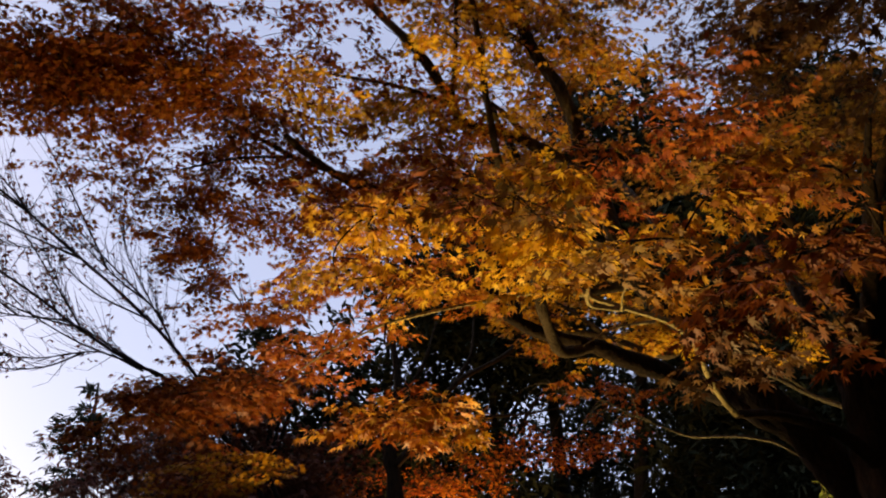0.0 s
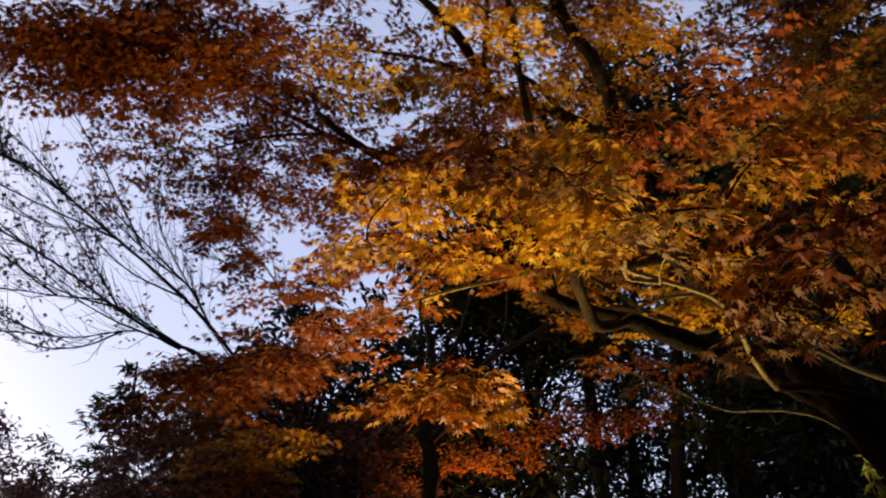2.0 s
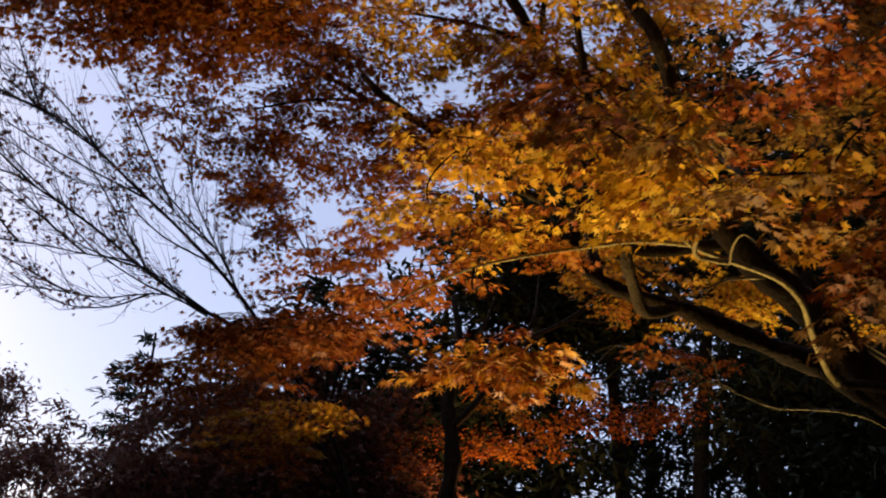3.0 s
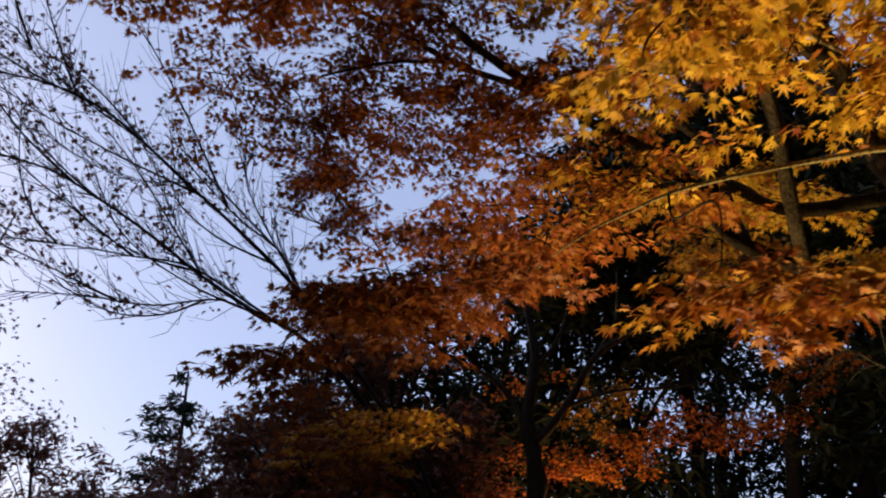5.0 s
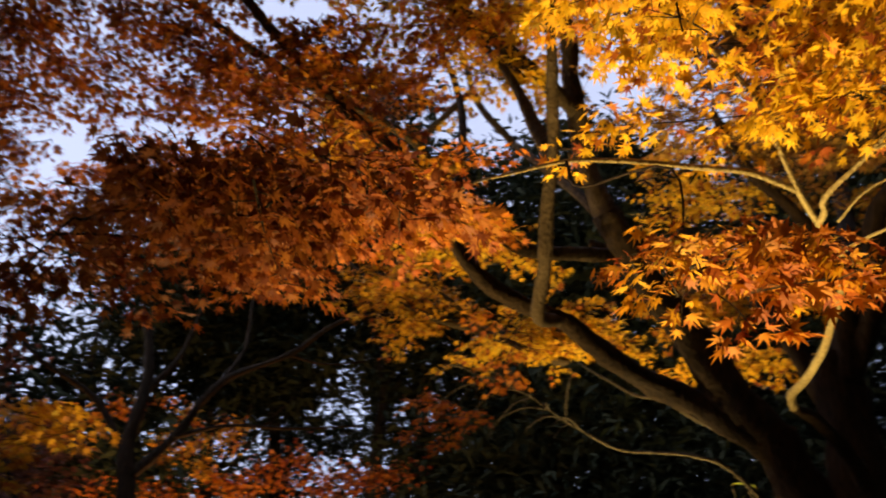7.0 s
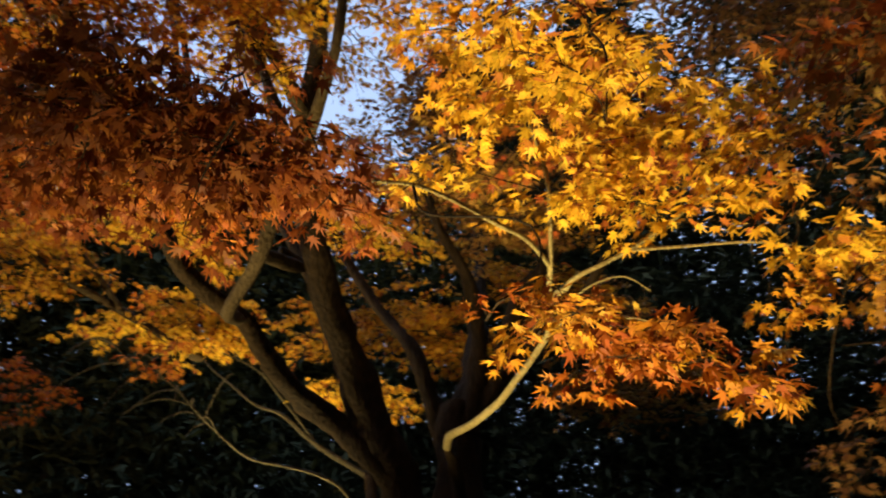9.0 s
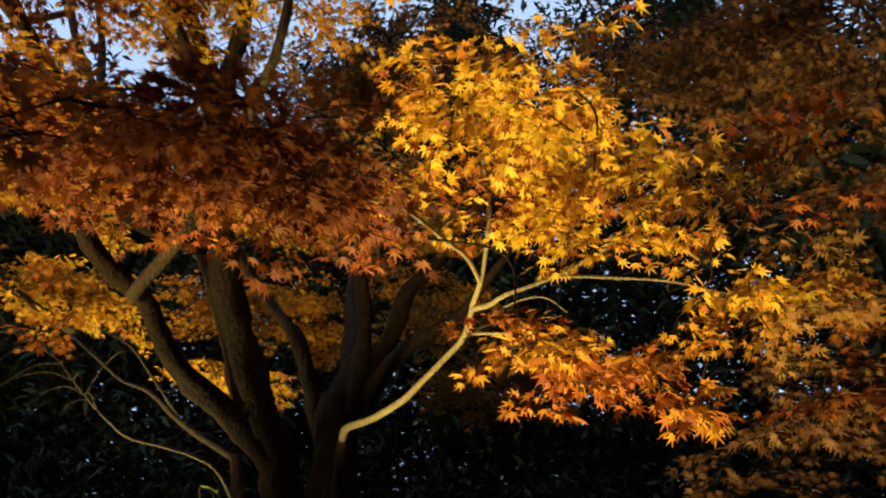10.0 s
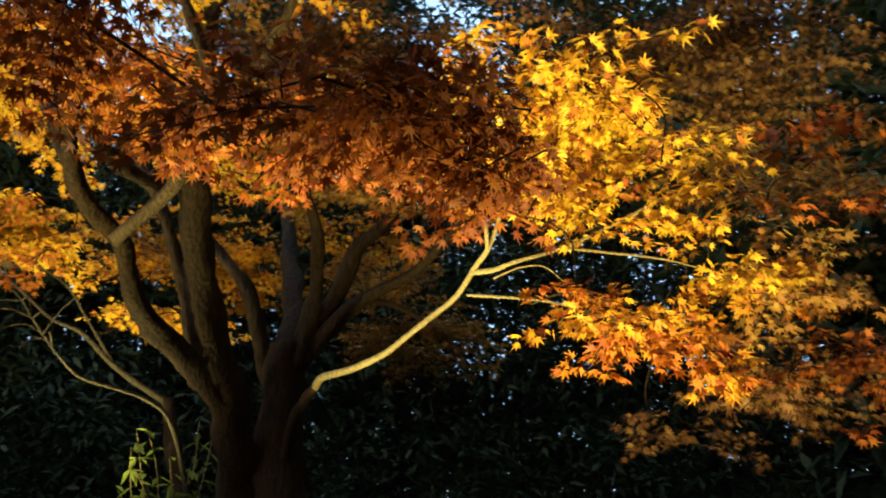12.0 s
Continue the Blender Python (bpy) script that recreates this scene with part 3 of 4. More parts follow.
spray("amber", (-0.03, 2.78, 2.33), 0.14, 0.07, 139)
spray("orange", (-0.19, 2.7, 2.21), 0.14, 0.07, 107)
spray("orange", (0.73, 5.12, 3.18), 0.17, 0.16, 140)
spray("rust", (-1.92, 3.48, 4.35), 0.44, 0.25, 1189)
spray("orange", (-1.56, 3.73, 4.4), 0.42, 0.19, 1057)
spray("orange", (-1.15, 3.88, 4.39), 0.38, 0.19, 713)
spray("rust", (-1.85, 3.68, 4.12), 0.41, 0.12, 815)
spray("rust", (-1.07, 3.79, 4.69), 0.46, 0.16, 724)
spray("gold", (-0.62, 3.65, 4.12), 0.25, 0.1, 352)
spray("rust", (-1.03, 4.91, 4.51), 0.45, 0.19, 997)
spray("rust", (-1.64, 4.97, 4.55), 0.34, 0.19, 502)
spray("rust", (-1.38, 5.37, 4.38), 0.48, 0.2, 1277)
spray("rust", (-0.9, 5.09, 4.23), 0.37, 0.19, 755)
spray("rust", (-1.01, 5.42, 3.97), 0.26, 0.23, 250)
spray("rust", (-0.49, 4.7, 4.22), 0.27, 0.14, 403)
spray("gold", (-0.27, 4.39, 4.38), 0.3, 0.17, 679)
spray("gold", (0.0, 3.34, 4.31), 0.18, 0.16, 237)
spray("gold", (0.21, 3.39, 4.09), 0.15, 0.16, 164)
spray("gold", (0.06, 4.26, 4.22), 0.28, 0.16, 561)
spray("amber", (0.8, 4.56, 5.11), 0.41, 0.22, 827)
spray("amber", (1.25, 4.59, 5.26), 0.47, 0.19, 470)
spray("umber", (1.48, 4.79, 4.91), 0.43, 0.19, 202)
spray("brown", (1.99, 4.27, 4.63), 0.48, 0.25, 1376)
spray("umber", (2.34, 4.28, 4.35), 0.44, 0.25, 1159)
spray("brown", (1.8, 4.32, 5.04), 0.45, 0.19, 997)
spray("rust", (-0.47, 3.52, 4.87), 0.55, 0.19, 1400)
spray("amber", (0.36, 3.5, 4.91), 0.55, 0.19, 1960)
spray("rust", (-1.49, 3.36, 4.74), 0.68, 0.19, 1400)
spray("brown", (1.3, 3.68, 5.04), 0.66, 0.2, 1400)
spray("rust", (-0.67, 4.97, 4.24), 0.36, 0.18, 710)
spray("rust", (-1.11, 5.36, 4.37), 0.32, 0.19, 565)
spray("orange", (-0.29, 4.5, 4.15), 0.33, 0.16, 594)
spray("orange", (-0.42, 4.75, 3.82), 0.24, 0.14, 224)
spray("orange", (-0.72, 4.84, 3.88), 0.37, 0.15, 584)
spray("orange", (-0.35, 4.44, 3.98), 0.3, 0.15, 214)
spray("russet", (-1.06, 4.82, 3.57), 0.3, 0.15, 732)
spray("amber", (0.69, 4.71, 4.76), 0.34, 0.15, 363)
spray("gold", (0.12, 3.14, 3.26), 0.16, 0.08, 148)
spray("orange", (0.04, 4.29, 4.3), 0.31, 0.13, 482)
spray("gold", (0.84, 5.54, 3.94), 0.43, 0.23, 1290)
spray("amber", (0.78, 6.17, 4.12), 0.48, 0.19, 1376)
spray("amber", (0.79, 6.37, 3.75), 0.31, 0.15, 465)
spray("rust", (1.52, 7.46, 3.56), 0.28, 0.18, 386)
spray("amber", (-0.16, 5.72, 4.85), 0.39, 0.15, 750)
spray("orange", (0.59, 6.09, 5.4), 0.44, 0.2, 485)
spray("amber", (0.9, 3.93, 4.57), 0.23, 0.13, 262)
spray("umber", (2.46, 5.53, 5.4), 0.32, 0.18, 439)
spray("umber", (3.07, 5.59, 5.17), 0.29, 0.22, 363)
spray("rust", (-2.16, 3.82, 4.4), 0.48, 0.2, 1393)
spray("rust", (-1.41, 3.9, 4.75), 0.48, 0.2, 1393)
spray("rust", (-1.76, 4.22, 4.49), 0.42, 0.17, 972)
spray("rust", (-0.76, 4.32, 5.08), 0.44, 0.22, 512)
spray("rust", (-1.26, 4.61, 4.53), 0.44, 0.18, 930)
spray("brown", (2.01, 3.89, 4.77), 0.5, 0.21, 1400)
spray("umber", (2.25, 3.78, 4.38), 0.41, 0.27, 1001)
spray("umber", (1.21, 3.85, 3.92), 0.42, 0.18, 690)
spray("umber", (0.91, 4.43, 4.55), 0.38, 0.21, 182)
spray("russet", (-1.69, 5.35, 3.78), 0.44, 0.17, 1411)
spray("russet", (-1.5, 3.92, 2.58), 0.18, 0.07, 230)
spray("russet", (-1.23, 3.82, 2.7), 0.23, 0.1, 580)
spray("rust", (-0.88, 3.72, 2.67), 0.2, 0.08, 297)
spray("orange", (-0.52, 4.01, 3.06), 0.23, 0.09, 352)
spray("gold", (-0.2, 3.18, 2.81), 0.05, 0.02, 16)
# high leaves among the upper limbs
spray("amber", (0.28, 4.26, 5.02), 0.36, 0.2, 868)
spray("gold", (0.40, 4.38, 4.52), 0.3, 0.16, 588)
spray("amber", (0.74, 4.58, 5.04), 0.36, 0.2, 620)
spray("rust", (-0.20, 4.26, 4.77), 0.3, 0.16, 266)
spray("rust", (-1.87, 5.30, 4.44), 0.3, 0.16, 200)
# leaves at the crown's outer side, their dimness put into the brown palette
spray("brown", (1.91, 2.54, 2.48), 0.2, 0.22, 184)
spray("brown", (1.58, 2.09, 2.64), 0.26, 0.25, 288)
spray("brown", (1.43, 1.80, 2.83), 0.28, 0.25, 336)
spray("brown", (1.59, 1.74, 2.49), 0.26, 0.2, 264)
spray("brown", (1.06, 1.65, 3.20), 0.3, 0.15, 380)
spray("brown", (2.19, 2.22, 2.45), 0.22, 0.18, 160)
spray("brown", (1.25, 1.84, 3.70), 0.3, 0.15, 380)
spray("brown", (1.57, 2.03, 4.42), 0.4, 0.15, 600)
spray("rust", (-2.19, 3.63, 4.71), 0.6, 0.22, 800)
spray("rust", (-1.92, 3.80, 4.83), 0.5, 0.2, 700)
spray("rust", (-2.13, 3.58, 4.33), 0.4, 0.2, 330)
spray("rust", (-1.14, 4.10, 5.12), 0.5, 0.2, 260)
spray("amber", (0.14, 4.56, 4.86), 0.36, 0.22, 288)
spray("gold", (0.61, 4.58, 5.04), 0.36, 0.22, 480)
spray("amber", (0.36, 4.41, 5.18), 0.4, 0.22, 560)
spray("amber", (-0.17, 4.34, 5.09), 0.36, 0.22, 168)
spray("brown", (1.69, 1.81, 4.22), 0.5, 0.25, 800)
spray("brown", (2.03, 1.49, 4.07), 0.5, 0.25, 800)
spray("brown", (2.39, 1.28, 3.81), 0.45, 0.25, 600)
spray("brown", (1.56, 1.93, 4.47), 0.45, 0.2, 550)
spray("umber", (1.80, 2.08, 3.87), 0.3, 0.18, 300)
spray("rust", (-2.48, 4.83, 4.50), 0.3, 0.15, 170)
spray("rust", (-2.22, 4.96, 4.49), 0.38, 0.18, 300)
spray("rust", (-1.94, 4.89, 4.65), 0.36, 0.18, 300)
spray("rust", (-2.28, 5.33, 4.41), 0.32, 0.15, 180)
spray("russet", (-1.85, 5.23, 4.19), 0.34, 0.18, 260)

# ---- trees behind ----
def leaf_cloud(name, shape, centre, radii, count, size, palette, parent, r, droop=-0.35, loose=0.2):
    """A crown of leaves gathered in many small clumps, with gaps between them."""
    c, radii = np.array(centre, float), np.array(radii, float)
    clumps = max(6, count // 45)
    way = r.normal(0, 1, (clumps, 3))
    way /= np.linalg.norm(way, axis=1)[:, None]
    hub = c + way * (r.uniform(0.25, 1.0, clumps) ** 0.5)[:, None] * radii
    pick = r.integers(0, clumps, count)
    p = hub[pick] + r.normal(0, loose, (count, 3)) * radii.mean() * (1, 1, 0.55)
    w = r.normal(0, 1, (count, 3)) * (1, 1, 0.5) + (0, 0, droop)
    normal = np.stack([r.normal(0, 0.6, count), r.normal(0, 0.6, count), np.ones(count)], 1)
    me = leaves_mesh(name, shape, p, leaf_frames(w, normal), r.uniform(0.7, 1.2, count) * size)
    return part(name, me, LEAF[palette], parent, kind="stuff"), hub


def at(x, y):
    return (x, y, ground_height(x, y) - 0.05)


def polar(bearing, reach):
    """A place seen from the lane under a bearing: 0 ahead, positive towards the maple."""
    return (-0.5 + reach * math.sin(radians(bearing)), 1.5 + reach * math.cos(radians(bearing)))


def grove_tree(place, height, spread, palette, size, density, seed, name, label, group, shape="narrow", low=0.2, bark=None, loose=0.2):
    r = np.random.default_rng(seed)
    foot = tagged(new(name), label, "tree", group=group)
    foot.location = place
    lean = r.normal(0, 0.06, 2) * height
    line = spline([(0, 0, -0.3), (lean[0] * 0.3, lean[1] * 0.3, height * 0.4), (lean[0], lean[1], height * 0.92)], 5)
    v, f = tube(line, 0.016 * height + 0.03, 0.02, 8, 0.25)
    part("trunk", mesh_from("trunk", v, f, True), bark or BARK_DARK, foot)
    levels = max(3, int(height * (1 - low) / (spread * 0.75)))
    for k in range(levels):
        z = height * (low + (1 - low) * (k + 0.5) / levels)
        out = spread * (0.55 + 0.6 * math.sin(math.pi * min(1, (k + 0.8) / levels))) * r.uniform(0.85, 1.1)
        side = r.normal(0, 0.25, 2) * spread
        c = (lean[0] * z / height + side[0], lean[1] * z / height + side[1], z)
        count = int(density * 3.1 * out * out / (0.16 * size * size if shape == "narrow" else 0.5 * size * size))
        _, hub = leaf_cloud("crown", shape, c, (out, out, height * (1 - low) / levels * 0.75), min(count, 6500), size, palette, foot, r, loose=loose)
        for h in hub[:3]:
            base = line[min(len(line) - 1, int(len(line) * z / height * 0.8))]
            v, f = tube(spline([base, (base + h) / 2 + (0, 0, 0.1), h], 3), 0.03, 0.008, 5)
            part("limb", mesh_from("limb", v, f, True), bark or BARK_DARK, foot)
    return foot


def conifer(place, height, spread, seed, label="dark conifer with layered drooping branches", group="dark conifers behind", fine=1.0):
    r = np.random.default_rng(seed)
    foot = tagged(new("conifer"), label, "tree", group=group)
    foot.location = place
    v, f = tube(spline([(0, 0, -0.3), (0.01 * height, 0, height * 0.5), (0, 0, height)], 4), 0.018 * height, 0.03, 7, 0.2)
    part("trunk", mesh_from("trunk", v, f, True), BARK_DARK, foot)
    places, ways, bv, bf = [], [], [], []
    for k in range(int(height * 7)):
        t = r.uniform(0.1, 1.0)
        z = t * height
        reach = spread * (1.05 - t) ** 0.7 * r.uniform(0.55, 1.1) + 0.2
        a = r.uniform(0, 2 * math.pi)
        d = np.array((math.cos(a), math.sin(a), r.uniform(-0.25, 0.15)))
        end = np.array((0, 0, z)) + d * reach
        v, f = tube(np.array([(0, 0, z), (end + np.array((0, 0, z))) / 2 + (0, 0, 0.08), end]), 0.03, 0.008, 3)
        off = len(bv)
        bv += list(v)
        bf += [tuple(i + off for i in q) for q in f]
        m = int(95 * fine)
        s = r.uniform(0.15, 1.0, m)
        p = np.array((0, 0, z)) + d * (reach * s)[:, None] + r.normal(0, 0.10 * reach + 0.05, (m, 3)) * (1, 1, 0.45)
        places.append(p)
        ways.append(d + r.normal(0, 0.6, (m, 3)))
    places, ways = np.concatenate(places), np.concatenate(ways)
    n = len(places)
    normal = np.stack([r.normal(0, 0.4, n), r.normal(0, 0.4, n), np.ones(n)], 1)
    me = leaves_mesh("crown", "narrow", places, leaf_frames(ways, normal), r.uniform(0.16, 0.34, n) * (0.7 + 0.03 * height))
    part("crown", me, LEAF["evergreen"], foot, kind="stuff")
    part("branchwork", mesh_from("branchwork", bv, bf), BARK_DARK, foot, kind="stuff")
    return foot


EVERGREEN = "dark evergreen tree, nearly black against the evening sky"
for k, (b, d, h, s, den, low) in enumerate([(-12, 9.8, 5.2, 1.2, 3.0, 0.1), (-5.5, 9.8, 4.2, 1.1, 3.0, 0.1), (-2, 10.2, 5.4, 1.4, 1.5, 0.1), (2, 10.4, 5.6, 1.4, 1.3, 0.1), (7, 10.6, 6.6, 1.4, 3.0, 0.6), (11.5, 11, 8.0, 1.5, 2.6, 0.74), (16, 10.5, 8.0, 1.5, 2.4, 0.68),
                                            (21, 11, 8.0, 1.6, 2.4, 0.6), (26, 10, 7.4, 1.6, 3.0, 0.2), (31, 9.6, 7.2, 1.6, 3.0, 0.1), (38, 9.2, 6.5, 1.7, 3.0, 0.1), (45, 9.0, 6.4, 1.7, 3.0, 0.1), (53, 8.6, 7.8, 1.8, 2.4, 0.1)]):
    grove_tree(at(*polar(b, d)), h * (0.86 if b < 20 else 1.03 if b < 36 else 0.95), s, "evergreen", 0.2 if b < 36 else 0.13, den, 299 + k, "evergreen_tree", EVERGREEN, "evergreen trees behind", low=low)
for k, (b, d, h, s, den, low) in enumerate([(61, 8.4, 7.8, 1.8, 1.8, 0.1), (69, 8.2, 8.2, 1.8, 2.0, 0.1), (77, 8.2, 9.8, 1.8, 1.2, 0.1), (85, 8.0, 9.4, 1.8, 1.6, 0.1), (93, 8.0, 8.0, 1.8, 1.5, 0.1), (101, 8.0, 7.6, 1.8, 1.1, 0.1),
                                            (109, 8.0, 7.2, 1.8, 2.6, 0.1)]):
    grove_tree(at(*polar(b, d)), h * (0.86 if b < 50 else 0.95), s, "evergreen", 0.2 if b < 50 else 0.15, den, 312 + k, "evergreen_tree", EVERGREEN, "evergreen trees behind", low=low)
for k, (b, d, h, s, den, low) in enumerate([(5, 14, 6.4, 1.8, 0.85, 0.05), (12, 15, 8.0, 1.9, 0.85, 0.05), (19, 14.5, 8.2, 2.0, 1.6, 0.05), (27, 14, 5.6, 2.0, 2.2, 0.05), (-1, 13, 5.0, 2.0, 1.0, 0.1)]):
    grove_tree(at(*polar(b, d)), h * 0.86, s, "evergreen", 0.21, den, 319 + k, "evergreen_tree", EVERGREEN, "evergreen trees behind", low=low, loose=0.13)
# a low clipped hedge at the foot of the wood
for k in range(12):
    grove_tree(at(*polar(38 + 7 * k, 7.6)), 1.5, 0.75, "evergreen", 0.075, 2.6, 370 + k, "hedge_shrub", "low dense dark green shrub in deep shade", "hedge shrubs", low=0.0)
for k in range(9):
    grove_tree(at(*polar(36 + 9 * k, 9.8)), 2.9, 1.1, "evergreen", 0.13, 3.2, 385 + k, "hedge_shrub", "low dense dark green shrub in deep shade", "hedge shrubs", low=0.0)
# the wood carried on unseen beside and behind the lane, added to block skylight
for k, (b, d, h, s) in enumerate([(122, 6.5, 10, 2.4), (140, 6.0, 11, 2.4), (160, 6.0, 11.5, 2.5), (180, 6.5, 11.5, 2.5), (200, 6.5, 11, 2.4), (220, 7.5, 10, 2.4), (238, 8, 9, 2.3), (256, 8, 8, 2.3), (274, 8, 7.5, 2.2), (291, 8.5, 6.5, 2.0), (305, 9, 5.5, 1.8)]):
    grove_tree(at(*polar(b, d)), h * (1.45 if b < 260 else 1.0), s * 1.1, "evergreen", 0.34, 2.8, 350 + k, "evergreen_tree", EVERGREEN, "evergreen trees behind", low=0.15)
for k, (b, d, h, s) in enumerate([(43, 12, 6.0, 2.0), (59, 12, 11, 2.4), (67, 12, 12, 2.4), (87, 12, 12, 2.4), (96, 11, 12, 2.4), (113, 11, 12, 2.4)]):
    conifer(at(*polar(b, d)), h, s, 100 + k, fine=0.6 if b < 80 else 0.35)
for k, (x, y, h, s) in enumerate([(-9.6, 23.5, 6.8, 1.9), (-8.0, 25, 5.6, 1.8), (-6, 23.5, 5.6, 1.8), (-3.5, 23, 5.4, 1.8), (-1, 22, 4.0, 1.6), (1.5, 21, 3.8, 1.6)]):
    conifer(at(x, y), h, s, 200 + k, "far conifer dark against the evening sky", "far conifers", 0.8)
for k, (x, y, h, s) in enumerate([(-12.7, 23, 5.8, 1.2), (-14.8, 24, 4.6, 1.5), (-17.2, 23, 4.5, 1.6), (-11, 21.5, 4.4, 1.4), (-8.6, 20.5, 4.2, 1.4), (-19.7, 23.5, 4.9, 1.7), (-6.5, 20, 4.2, 1.4), (-22, 22, 4.9, 1.7), (-25, 20, 5.2, 1.8)]):
    grove_tree(at(x, y), h, s, "dull", 0.24, 1.8, 400 + k, "round_tree", "far round tree, dark against the bright horizon", "far round trees", low=0.15)

grove_tree(at(-7.9, 10.9), 6.4, 1.25, "dull", 0.09, 0.9, 445, "autumn_tree", "thin autumn tree with purple-brown leaves in deep shade", "", shape="maple_far", low=0.25)

# low shrubs, brown and purple in the dusk, along the far edge of the lane
for k, (b, d, h, s) in enumerate([(-30, 8.6, 1.6, 0.8), (-26, 8.0, 1.7, 0.8), (-22, 7.7, 2.0, 0.8), (-18, 7.4, 2.6, 0.85), (-14, 7.6, 3.0, 0.9), (-10, 7.6, 3.1, 0.85), (-6, 7.8, 2.4, 0.8), (-24, 9.0, 1.8, 0.9), (-16, 9.0, 2.3, 0.9)]):
    grove_tree(at(*polar(b, d)), h, s, "dull", 0.1, 4.2, 430 + k, "autumn_shrub", "brown-purple autumn shrub in deep shade", "autumn shrubs", shape="maple_far", low=0.1)

# the half-bare tree
BARE_LINES = []


def bare_limb(points, r0, r1):
    BARE_LINES.append((points, r0, r1))


bare_limb([(-0.64, 7.10, 0.90), (-0.99, 6.90, 1.92), (-1.28, 6.69, 2.73), (-1.57, 6.56, 3.14), (-2.00, 6.18, 3.69), (-2.35, 5.94, 4.02), (-2.68, 5.67, 4.28), (-2.91, 5.46, 4.46), (-3.09, 5.27, 4.57), (-3.32, 5.09, 4.63), (-3.61, 4.90, 4.62)], 0.057, 0.010)
bare_limb([(-1.14, 6.86, 2.31), (-1.67, 6.46, 3.13), (-2.03, 6.19, 3.45), (-2.26, 6.09, 3.55), (-2.58, 5.90, 3.73), (-2.87, 5.68, 3.93), (-3.14, 5.46, 4.08), (-3.35, 5.29, 4.17), (-3.61, 5.09, 4.19)], 0.049, 0.010)
bare_limb([(-2.91, 5.46, 4.46), (-3.22, 5.17, 4.62), (-3.38, 4.96, 4.74), (-3.46, 4.81, 4.85)], 0.015, 0.005)
bare_limb([(-2.09, 6.17, 3.47), (-2.33, 5.95, 3.60), (-2.63, 5.77, 3.75), (-2.89, 5.57, 3.73), (-3.18, 5.41, 3.73), (-3.50, 5.23, 3.71)], 0.023, 0.007)
bare_limb([(-2.19, 6.13, 3.50), (-2.45, 5.92, 3.58), (-2.80, 5.73, 3.48), (-3.12, 5.48, 3.45), (-3.46, 5.30, 3.41)], 0.018, 0.006)
bare_limb([(-2.00, 6.18, 3.69), (-2.14, 6.04, 3.95), (-2.39, 5.96, 4.14), (-2.55, 5.82, 4.28), (-2.73, 5.64, 4.46)], 0.020, 0.006)
bare_limb([(-1.98, 6.21, 3.66), (-2.26, 6.10, 4.14), (-2.38, 5.91, 4.41), (-2.36, 5.74, 4.68)], 0.018, 0.005)
bare_limb([(-1.35, 6.34, 3.61), (-1.53, 6.14, 4.03), (-1.70, 6.01, 4.21), (-1.90, 5.87, 4.37), (-2.33, 5.67, 4.50)], 0.016, 0.005)
bare_limb([(-1.53, 6.15, 4.00), (-1.84, 6.03, 4.12), (-2.07, 5.94, 4.18)], 0.010, 0.004)
bare_limb([(-2.58, 5.90, 3.73), (-2.72, 5.70, 4.01), (-2.80, 5.55, 4.23)], 0.010, 0.004)
bare_limb([(-2.68, 5.67, 4.28), (-2.98, 5.55, 4.24), (-3.22, 5.39, 4.30), (-3.44, 5.18, 4.40)], 0.010, 0.003)
r = np.random.default_rng(54)
for points, r0, r1 in BARE_LINES[:6]:
    line = spline(points, 4)
    for q in range(len(line) // 3, len(line) - 3, 5):
        ahead = line[q + 3] - line[q]
        ahead /= np.linalg.norm(ahead)
        way = ahead + r.normal(0, 0.33, 3) + (-0.05, 0, 0.22)
        way /= np.linalg.norm(way)
        reach = r.uniform(0.7, 1.35)
        bow = r.normal(0, 0.06, 3) * reach
        bare_limb([tuple(line[q]), tuple(line[q] + way * reach * 0.35 + bow), tuple(line[q] + way * reach * 0.7 + bow * 1.2 + (0, 0, 0.04)), tuple(line[q] + way * reach + (0, 0, 0.12))], 0.02, 0.006)
bare = tagged(new("bare_tree"), "half-bare tree with thin dark branches and few purple leaves", "tree")
bare_foot = np.array(BARE_LINES[0][0][0])
bare.location = tuple(bare_foot)
r = np.random.default_rng(55)
twig_v, twig_f, leaf_p, leaf_w = [], [], [], []
for i, (points, r0, r1) in enumerate(BARE_LINES):
    line = spline(points, 7) - bare_foot
    v, f = tube(line, r0 * 0.46, r1 * 0.5, 7, 0.2, 0.6)
    part("trunk" if i < 2 else "limb", mesh_from("limb", v, f, True), BARK_DARK, bare)
    first = int(len(line) * (0.42 if i < 2 else 0.15))
    for q in range(first, len(line) - 1):
        for _ in range(2 if i < 11 else 1):
            ahead = line[q + 1] - line[q]
            ahead /= np.linalg.norm(ahead)
            way = ahead + r.normal(0, 0.42, 3) + (0, 0, 0.1)
            way /= np.linalg.norm(way)
            reach = r.uniform(0.12, 0.5)
            twig = np.array([line[q], line[q] + way * reach * 0.5 + r.normal(0, 0.02, 3), line[q] + way * reach + (0, 0, 0.08)])
            v, f = tube(twig, 0.003, 0.001, 3)
            off = len(twig_v)
            twig_v += list(v)
            twig_f += [tuple(a + off for a in g) for g in f]
            for _ in range(r.integers(2, 12) if r.random() < 0.3 else r.integers(0, 2)):
                t = r.uniform(0.3, 1.0)
                leaf_p.append(twig[0] * (1 - t) + twig[2] * t + r.normal(0, 0.03, 3))
                leaf_w.append(r.normal(0, 0.6, 3) + (0, 0, -0.6))
bare_twigs = part("twig_fan", mesh_from("twig_fan", twig_v, twig_f), BARK_DARK, bare, kind="stuff")
n = len(leaf_p)
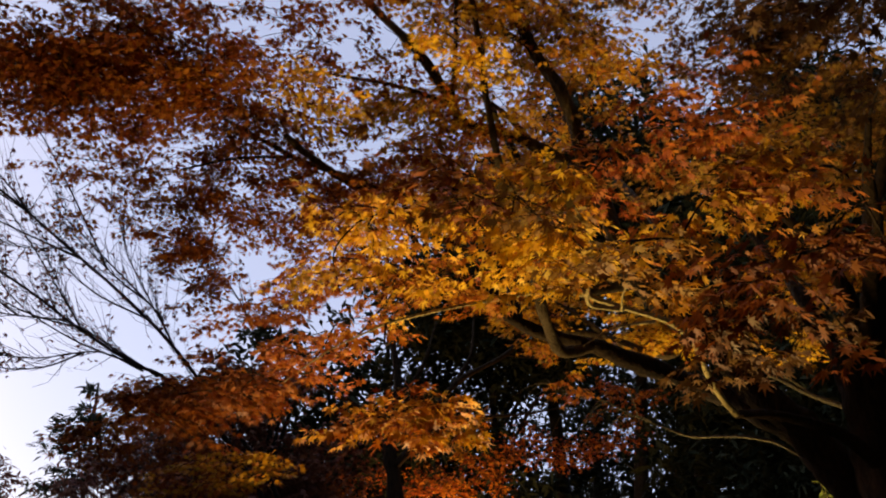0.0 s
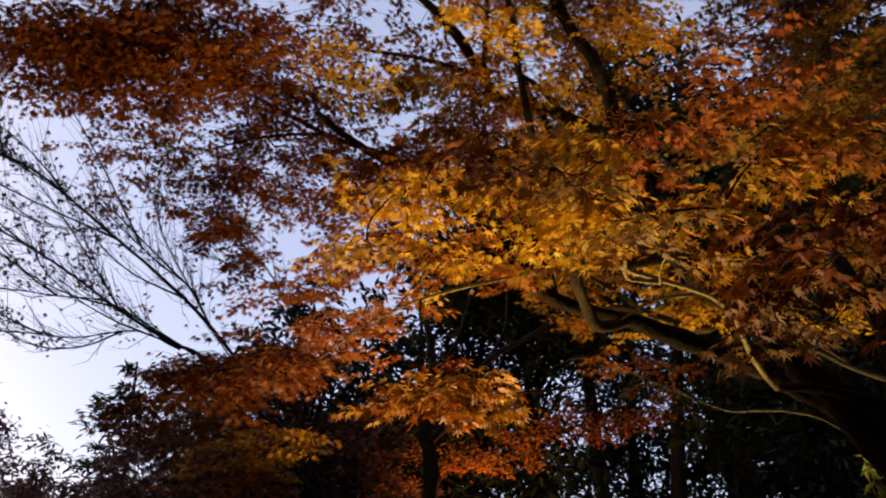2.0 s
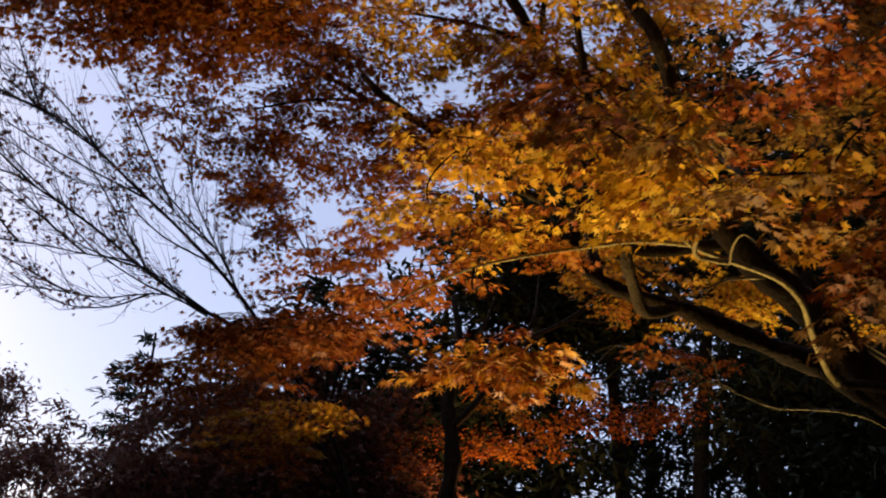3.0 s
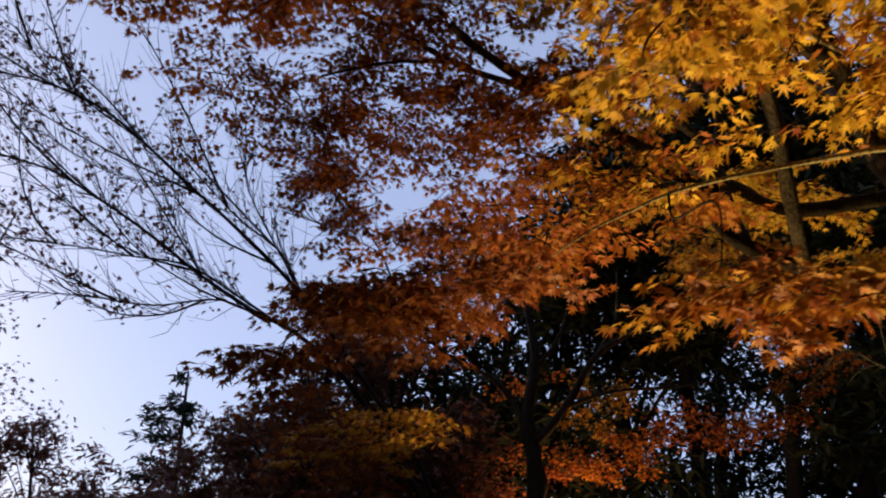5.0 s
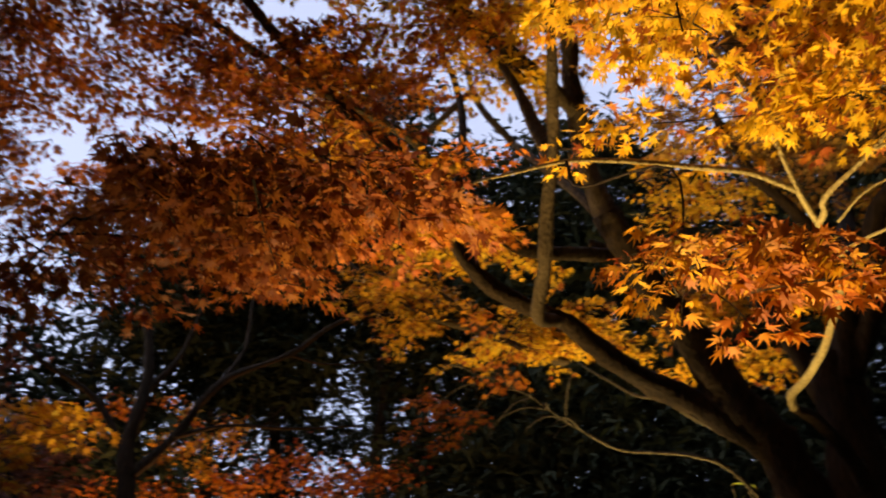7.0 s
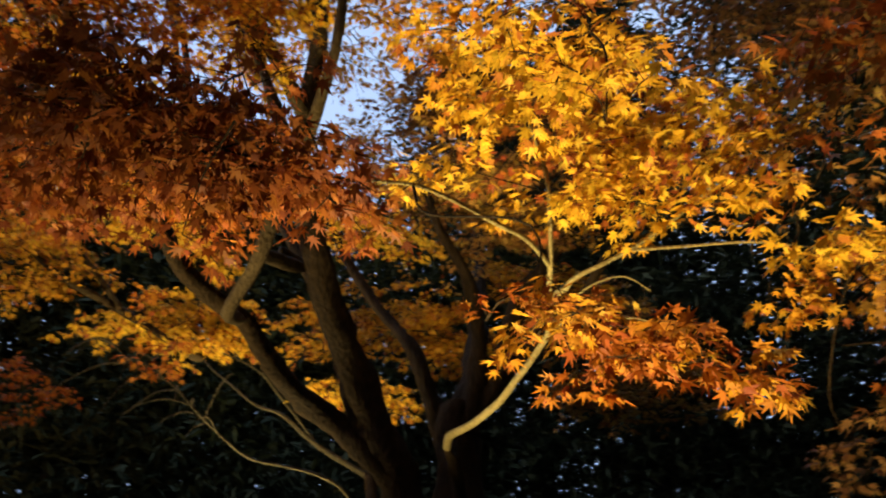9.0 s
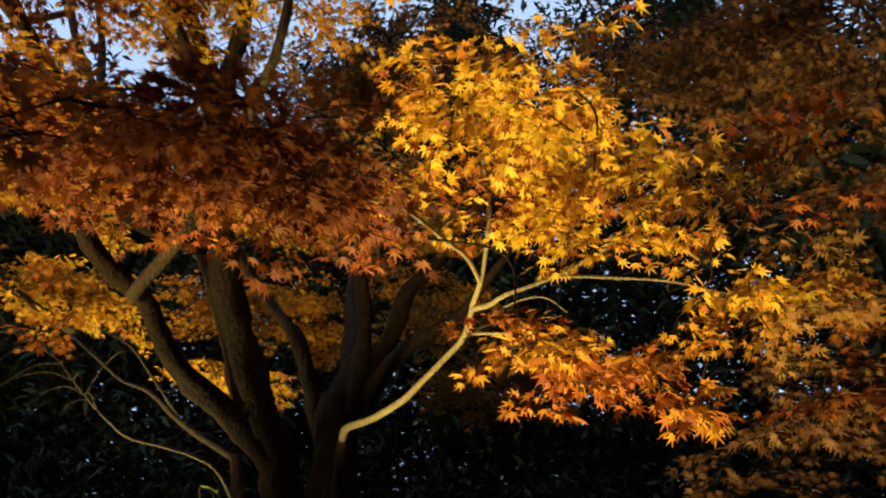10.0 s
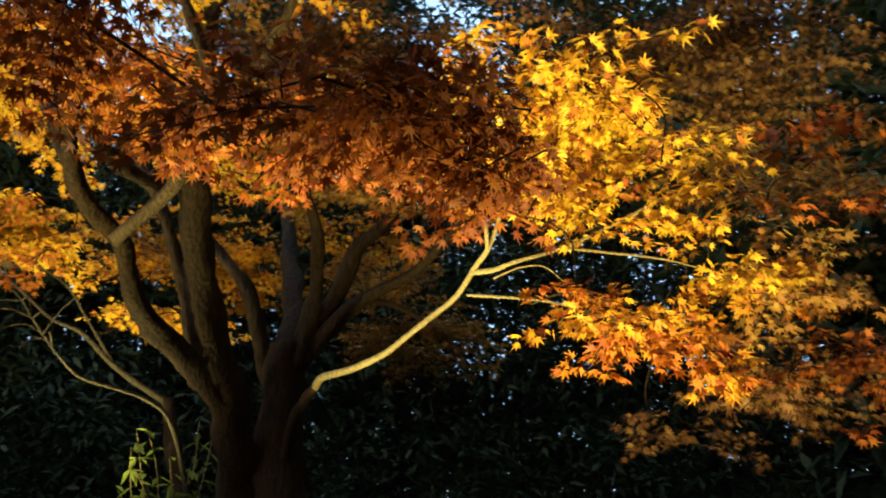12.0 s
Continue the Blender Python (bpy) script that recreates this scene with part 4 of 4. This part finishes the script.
normal = np.stack([r.normal(0, 0.7, n), r.normal(0, 0.7, n), np.ones(n)], 1)
part("crown", leaves_mesh("crown", "maple_far", np.array(leaf_p), leaf_frames(np.array(leaf_w), normal), r.uniform(0.035, 0.065, n)), LEAF["dull"], bare_twigs, kind="stuff")

# ---- the second maple, dark trunk before floodlit red leaves ----
second = tagged(new("maple_tree"), "smaller maple with a dark trunk and red floodlit leaves", "tree")
second_foot = np.array(at(-0.53, 8.6))
second.location = tuple(second_foot)
for name, points, r0, r1 in [("trunk", [(-0.02, 0, -0.1), (-0.05, 0.02, 0.9), (0.03, 0.03, 1.6), (-0.02, 0.0, 2.2), (0.06, 0.0, 2.75), (-0.02, 0.05, 3.3)], 0.135, 0.03),
                             ("limb", [(0.02, 0, 1.95), (0.32, 0.02, 2.3), (0.62, -0.06, 2.75), (1.15, -0.1, 3.05), (1.6, -0.2, 3.4), (2.3, -0.2, 3.6)], 0.06, 0.012),
                             ("limb", [(-0.02, 0, 2.1), (-0.3, 0.1, 2.55), (-0.75, 0.05, 2.8), (-1.1, 0.15, 3.2)], 0.045, 0.01),
                             ("limb", [(0.62, -0.06, 2.75), (0.8, 0.0, 3.1), (0.85, 0.1, 3.6)], 0.03, 0.01),
                             ("limb", [(0.05, 0, 2.6), (0.3, 0.1, 3.0), (0.45, 0.15, 3.5)], 0.035, 0.01),
                             ("limb", [(0.3, 0, 2.28), (0.75, 0.1, 2.45), (1.3, 0.15, 2.5), (1.9, 0.2, 2.6)], 0.028, 0.008),
                             ("limb", [(1.15, -0.1, 3.05), (1.5, 0.0, 3.05), (1.9, 0.05, 3.15)], 0.018, 0.006)]:
    v, f = tube(spline(points), r0 * (1.0 if name == "trunk" else 0.8), r1, 9, 0.45, 0.7)
    part(name, mesh_from(name, v, f, True), BARK, second)
r = np.random.default_rng(77)
for c, rad, count, pal in [((-0.25, 0.75, 1.85), (0.65, 0.35, 0.2), 1000, "rust"), ((0.7, 0.7, 1.98), (0.55, 0.35, 0.24), 1000, "orange"), ((1.7, 0.6, 2.25), (1.0, 0.35, 0.15), 1100, "rust"),
                           ((0.65, 0.6, 2.42), (0.38, 0.3, 0.3), 650, "amber"), ((0.1, 0.3, 2.55), (0.5, 0.3, 0.1), 160, "orange")]:
    leaf_cloud("crown", "maple_far", c, rad, count, 0.06, pal, second, r)
floodlight((-0.15, 9.05, 2.0), (0.15, 9.35, 3.4), 62, 130, (1.0, 0.66, 0.3))

# ---- the shrub at the foot of the maple ----
def build_shrub():
    foot = np.array((2.42, 5.22, ground_height(2.42, 5.22)))
    ob = tagged(new("green_shrub"), "small green shrub with drooping pointed leaves, lit from below", "shrub")
    ob.location = tuple(foot)
    r = np.random.default_rng(12)
    places, ways = [], []
    for k in range(12):
        a = r.uniform(0, 2 * math.pi)
        top = np.array((0.34 * math.cos(a) * r.uniform(0.3, 1), 0.34 * math.sin(a) * r.uniform(0.3, 1), r.uniform(0.95, 1.62)))
        line = spline([(0, 0, 0), top * (0.2, 0.2, 0.4) + r.normal(0, 0.03, 3), top * (0.6, 0.6, 0.75) + r.normal(0, 0.04, 3), top], 4)
        v, f = tube(line, 0.006, 0.0025, 5)
        part("stem", mesh_from("stem", v, f, True), BARK_YOUNG_LIT, ob)
        for j in range(13):
            q = line[min(len(line) - 1, 4 + j * 2 // 3)]
            b = a + j * 2.4 + r.normal(0, 0.4)
            places.append(q + r.normal(0, 0.01, 3))
            ways.append((math.cos(b), math.sin(b), r.uniform(-0.85, 0.1)))
    n = len(places)
    normal = np.stack([r.normal(0, 0.3, n), r.normal(0, 0.3, n), np.ones(n)], 1)
    v, f = SHAPES["narrow"]
    shared = mesh_from("leaf", [tuple(q) for q in v], [tuple(q) for q in f])
    shared.materials.append(LEAF["bush"])
    frames = leaf_frames(np.array(ways), normal)
    for p, m in zip(places, frames):
        leaf = part("leaf", shared, None, ob)
        s = r.uniform(0.08, 0.14)
        leaf.matrix_basis = Matrix.Translation(p) @ Matrix([list(row) for row in m]).to_4x4() @ Matrix.Diagonal((1.25 * s, s, s, 1))


build_shrub()
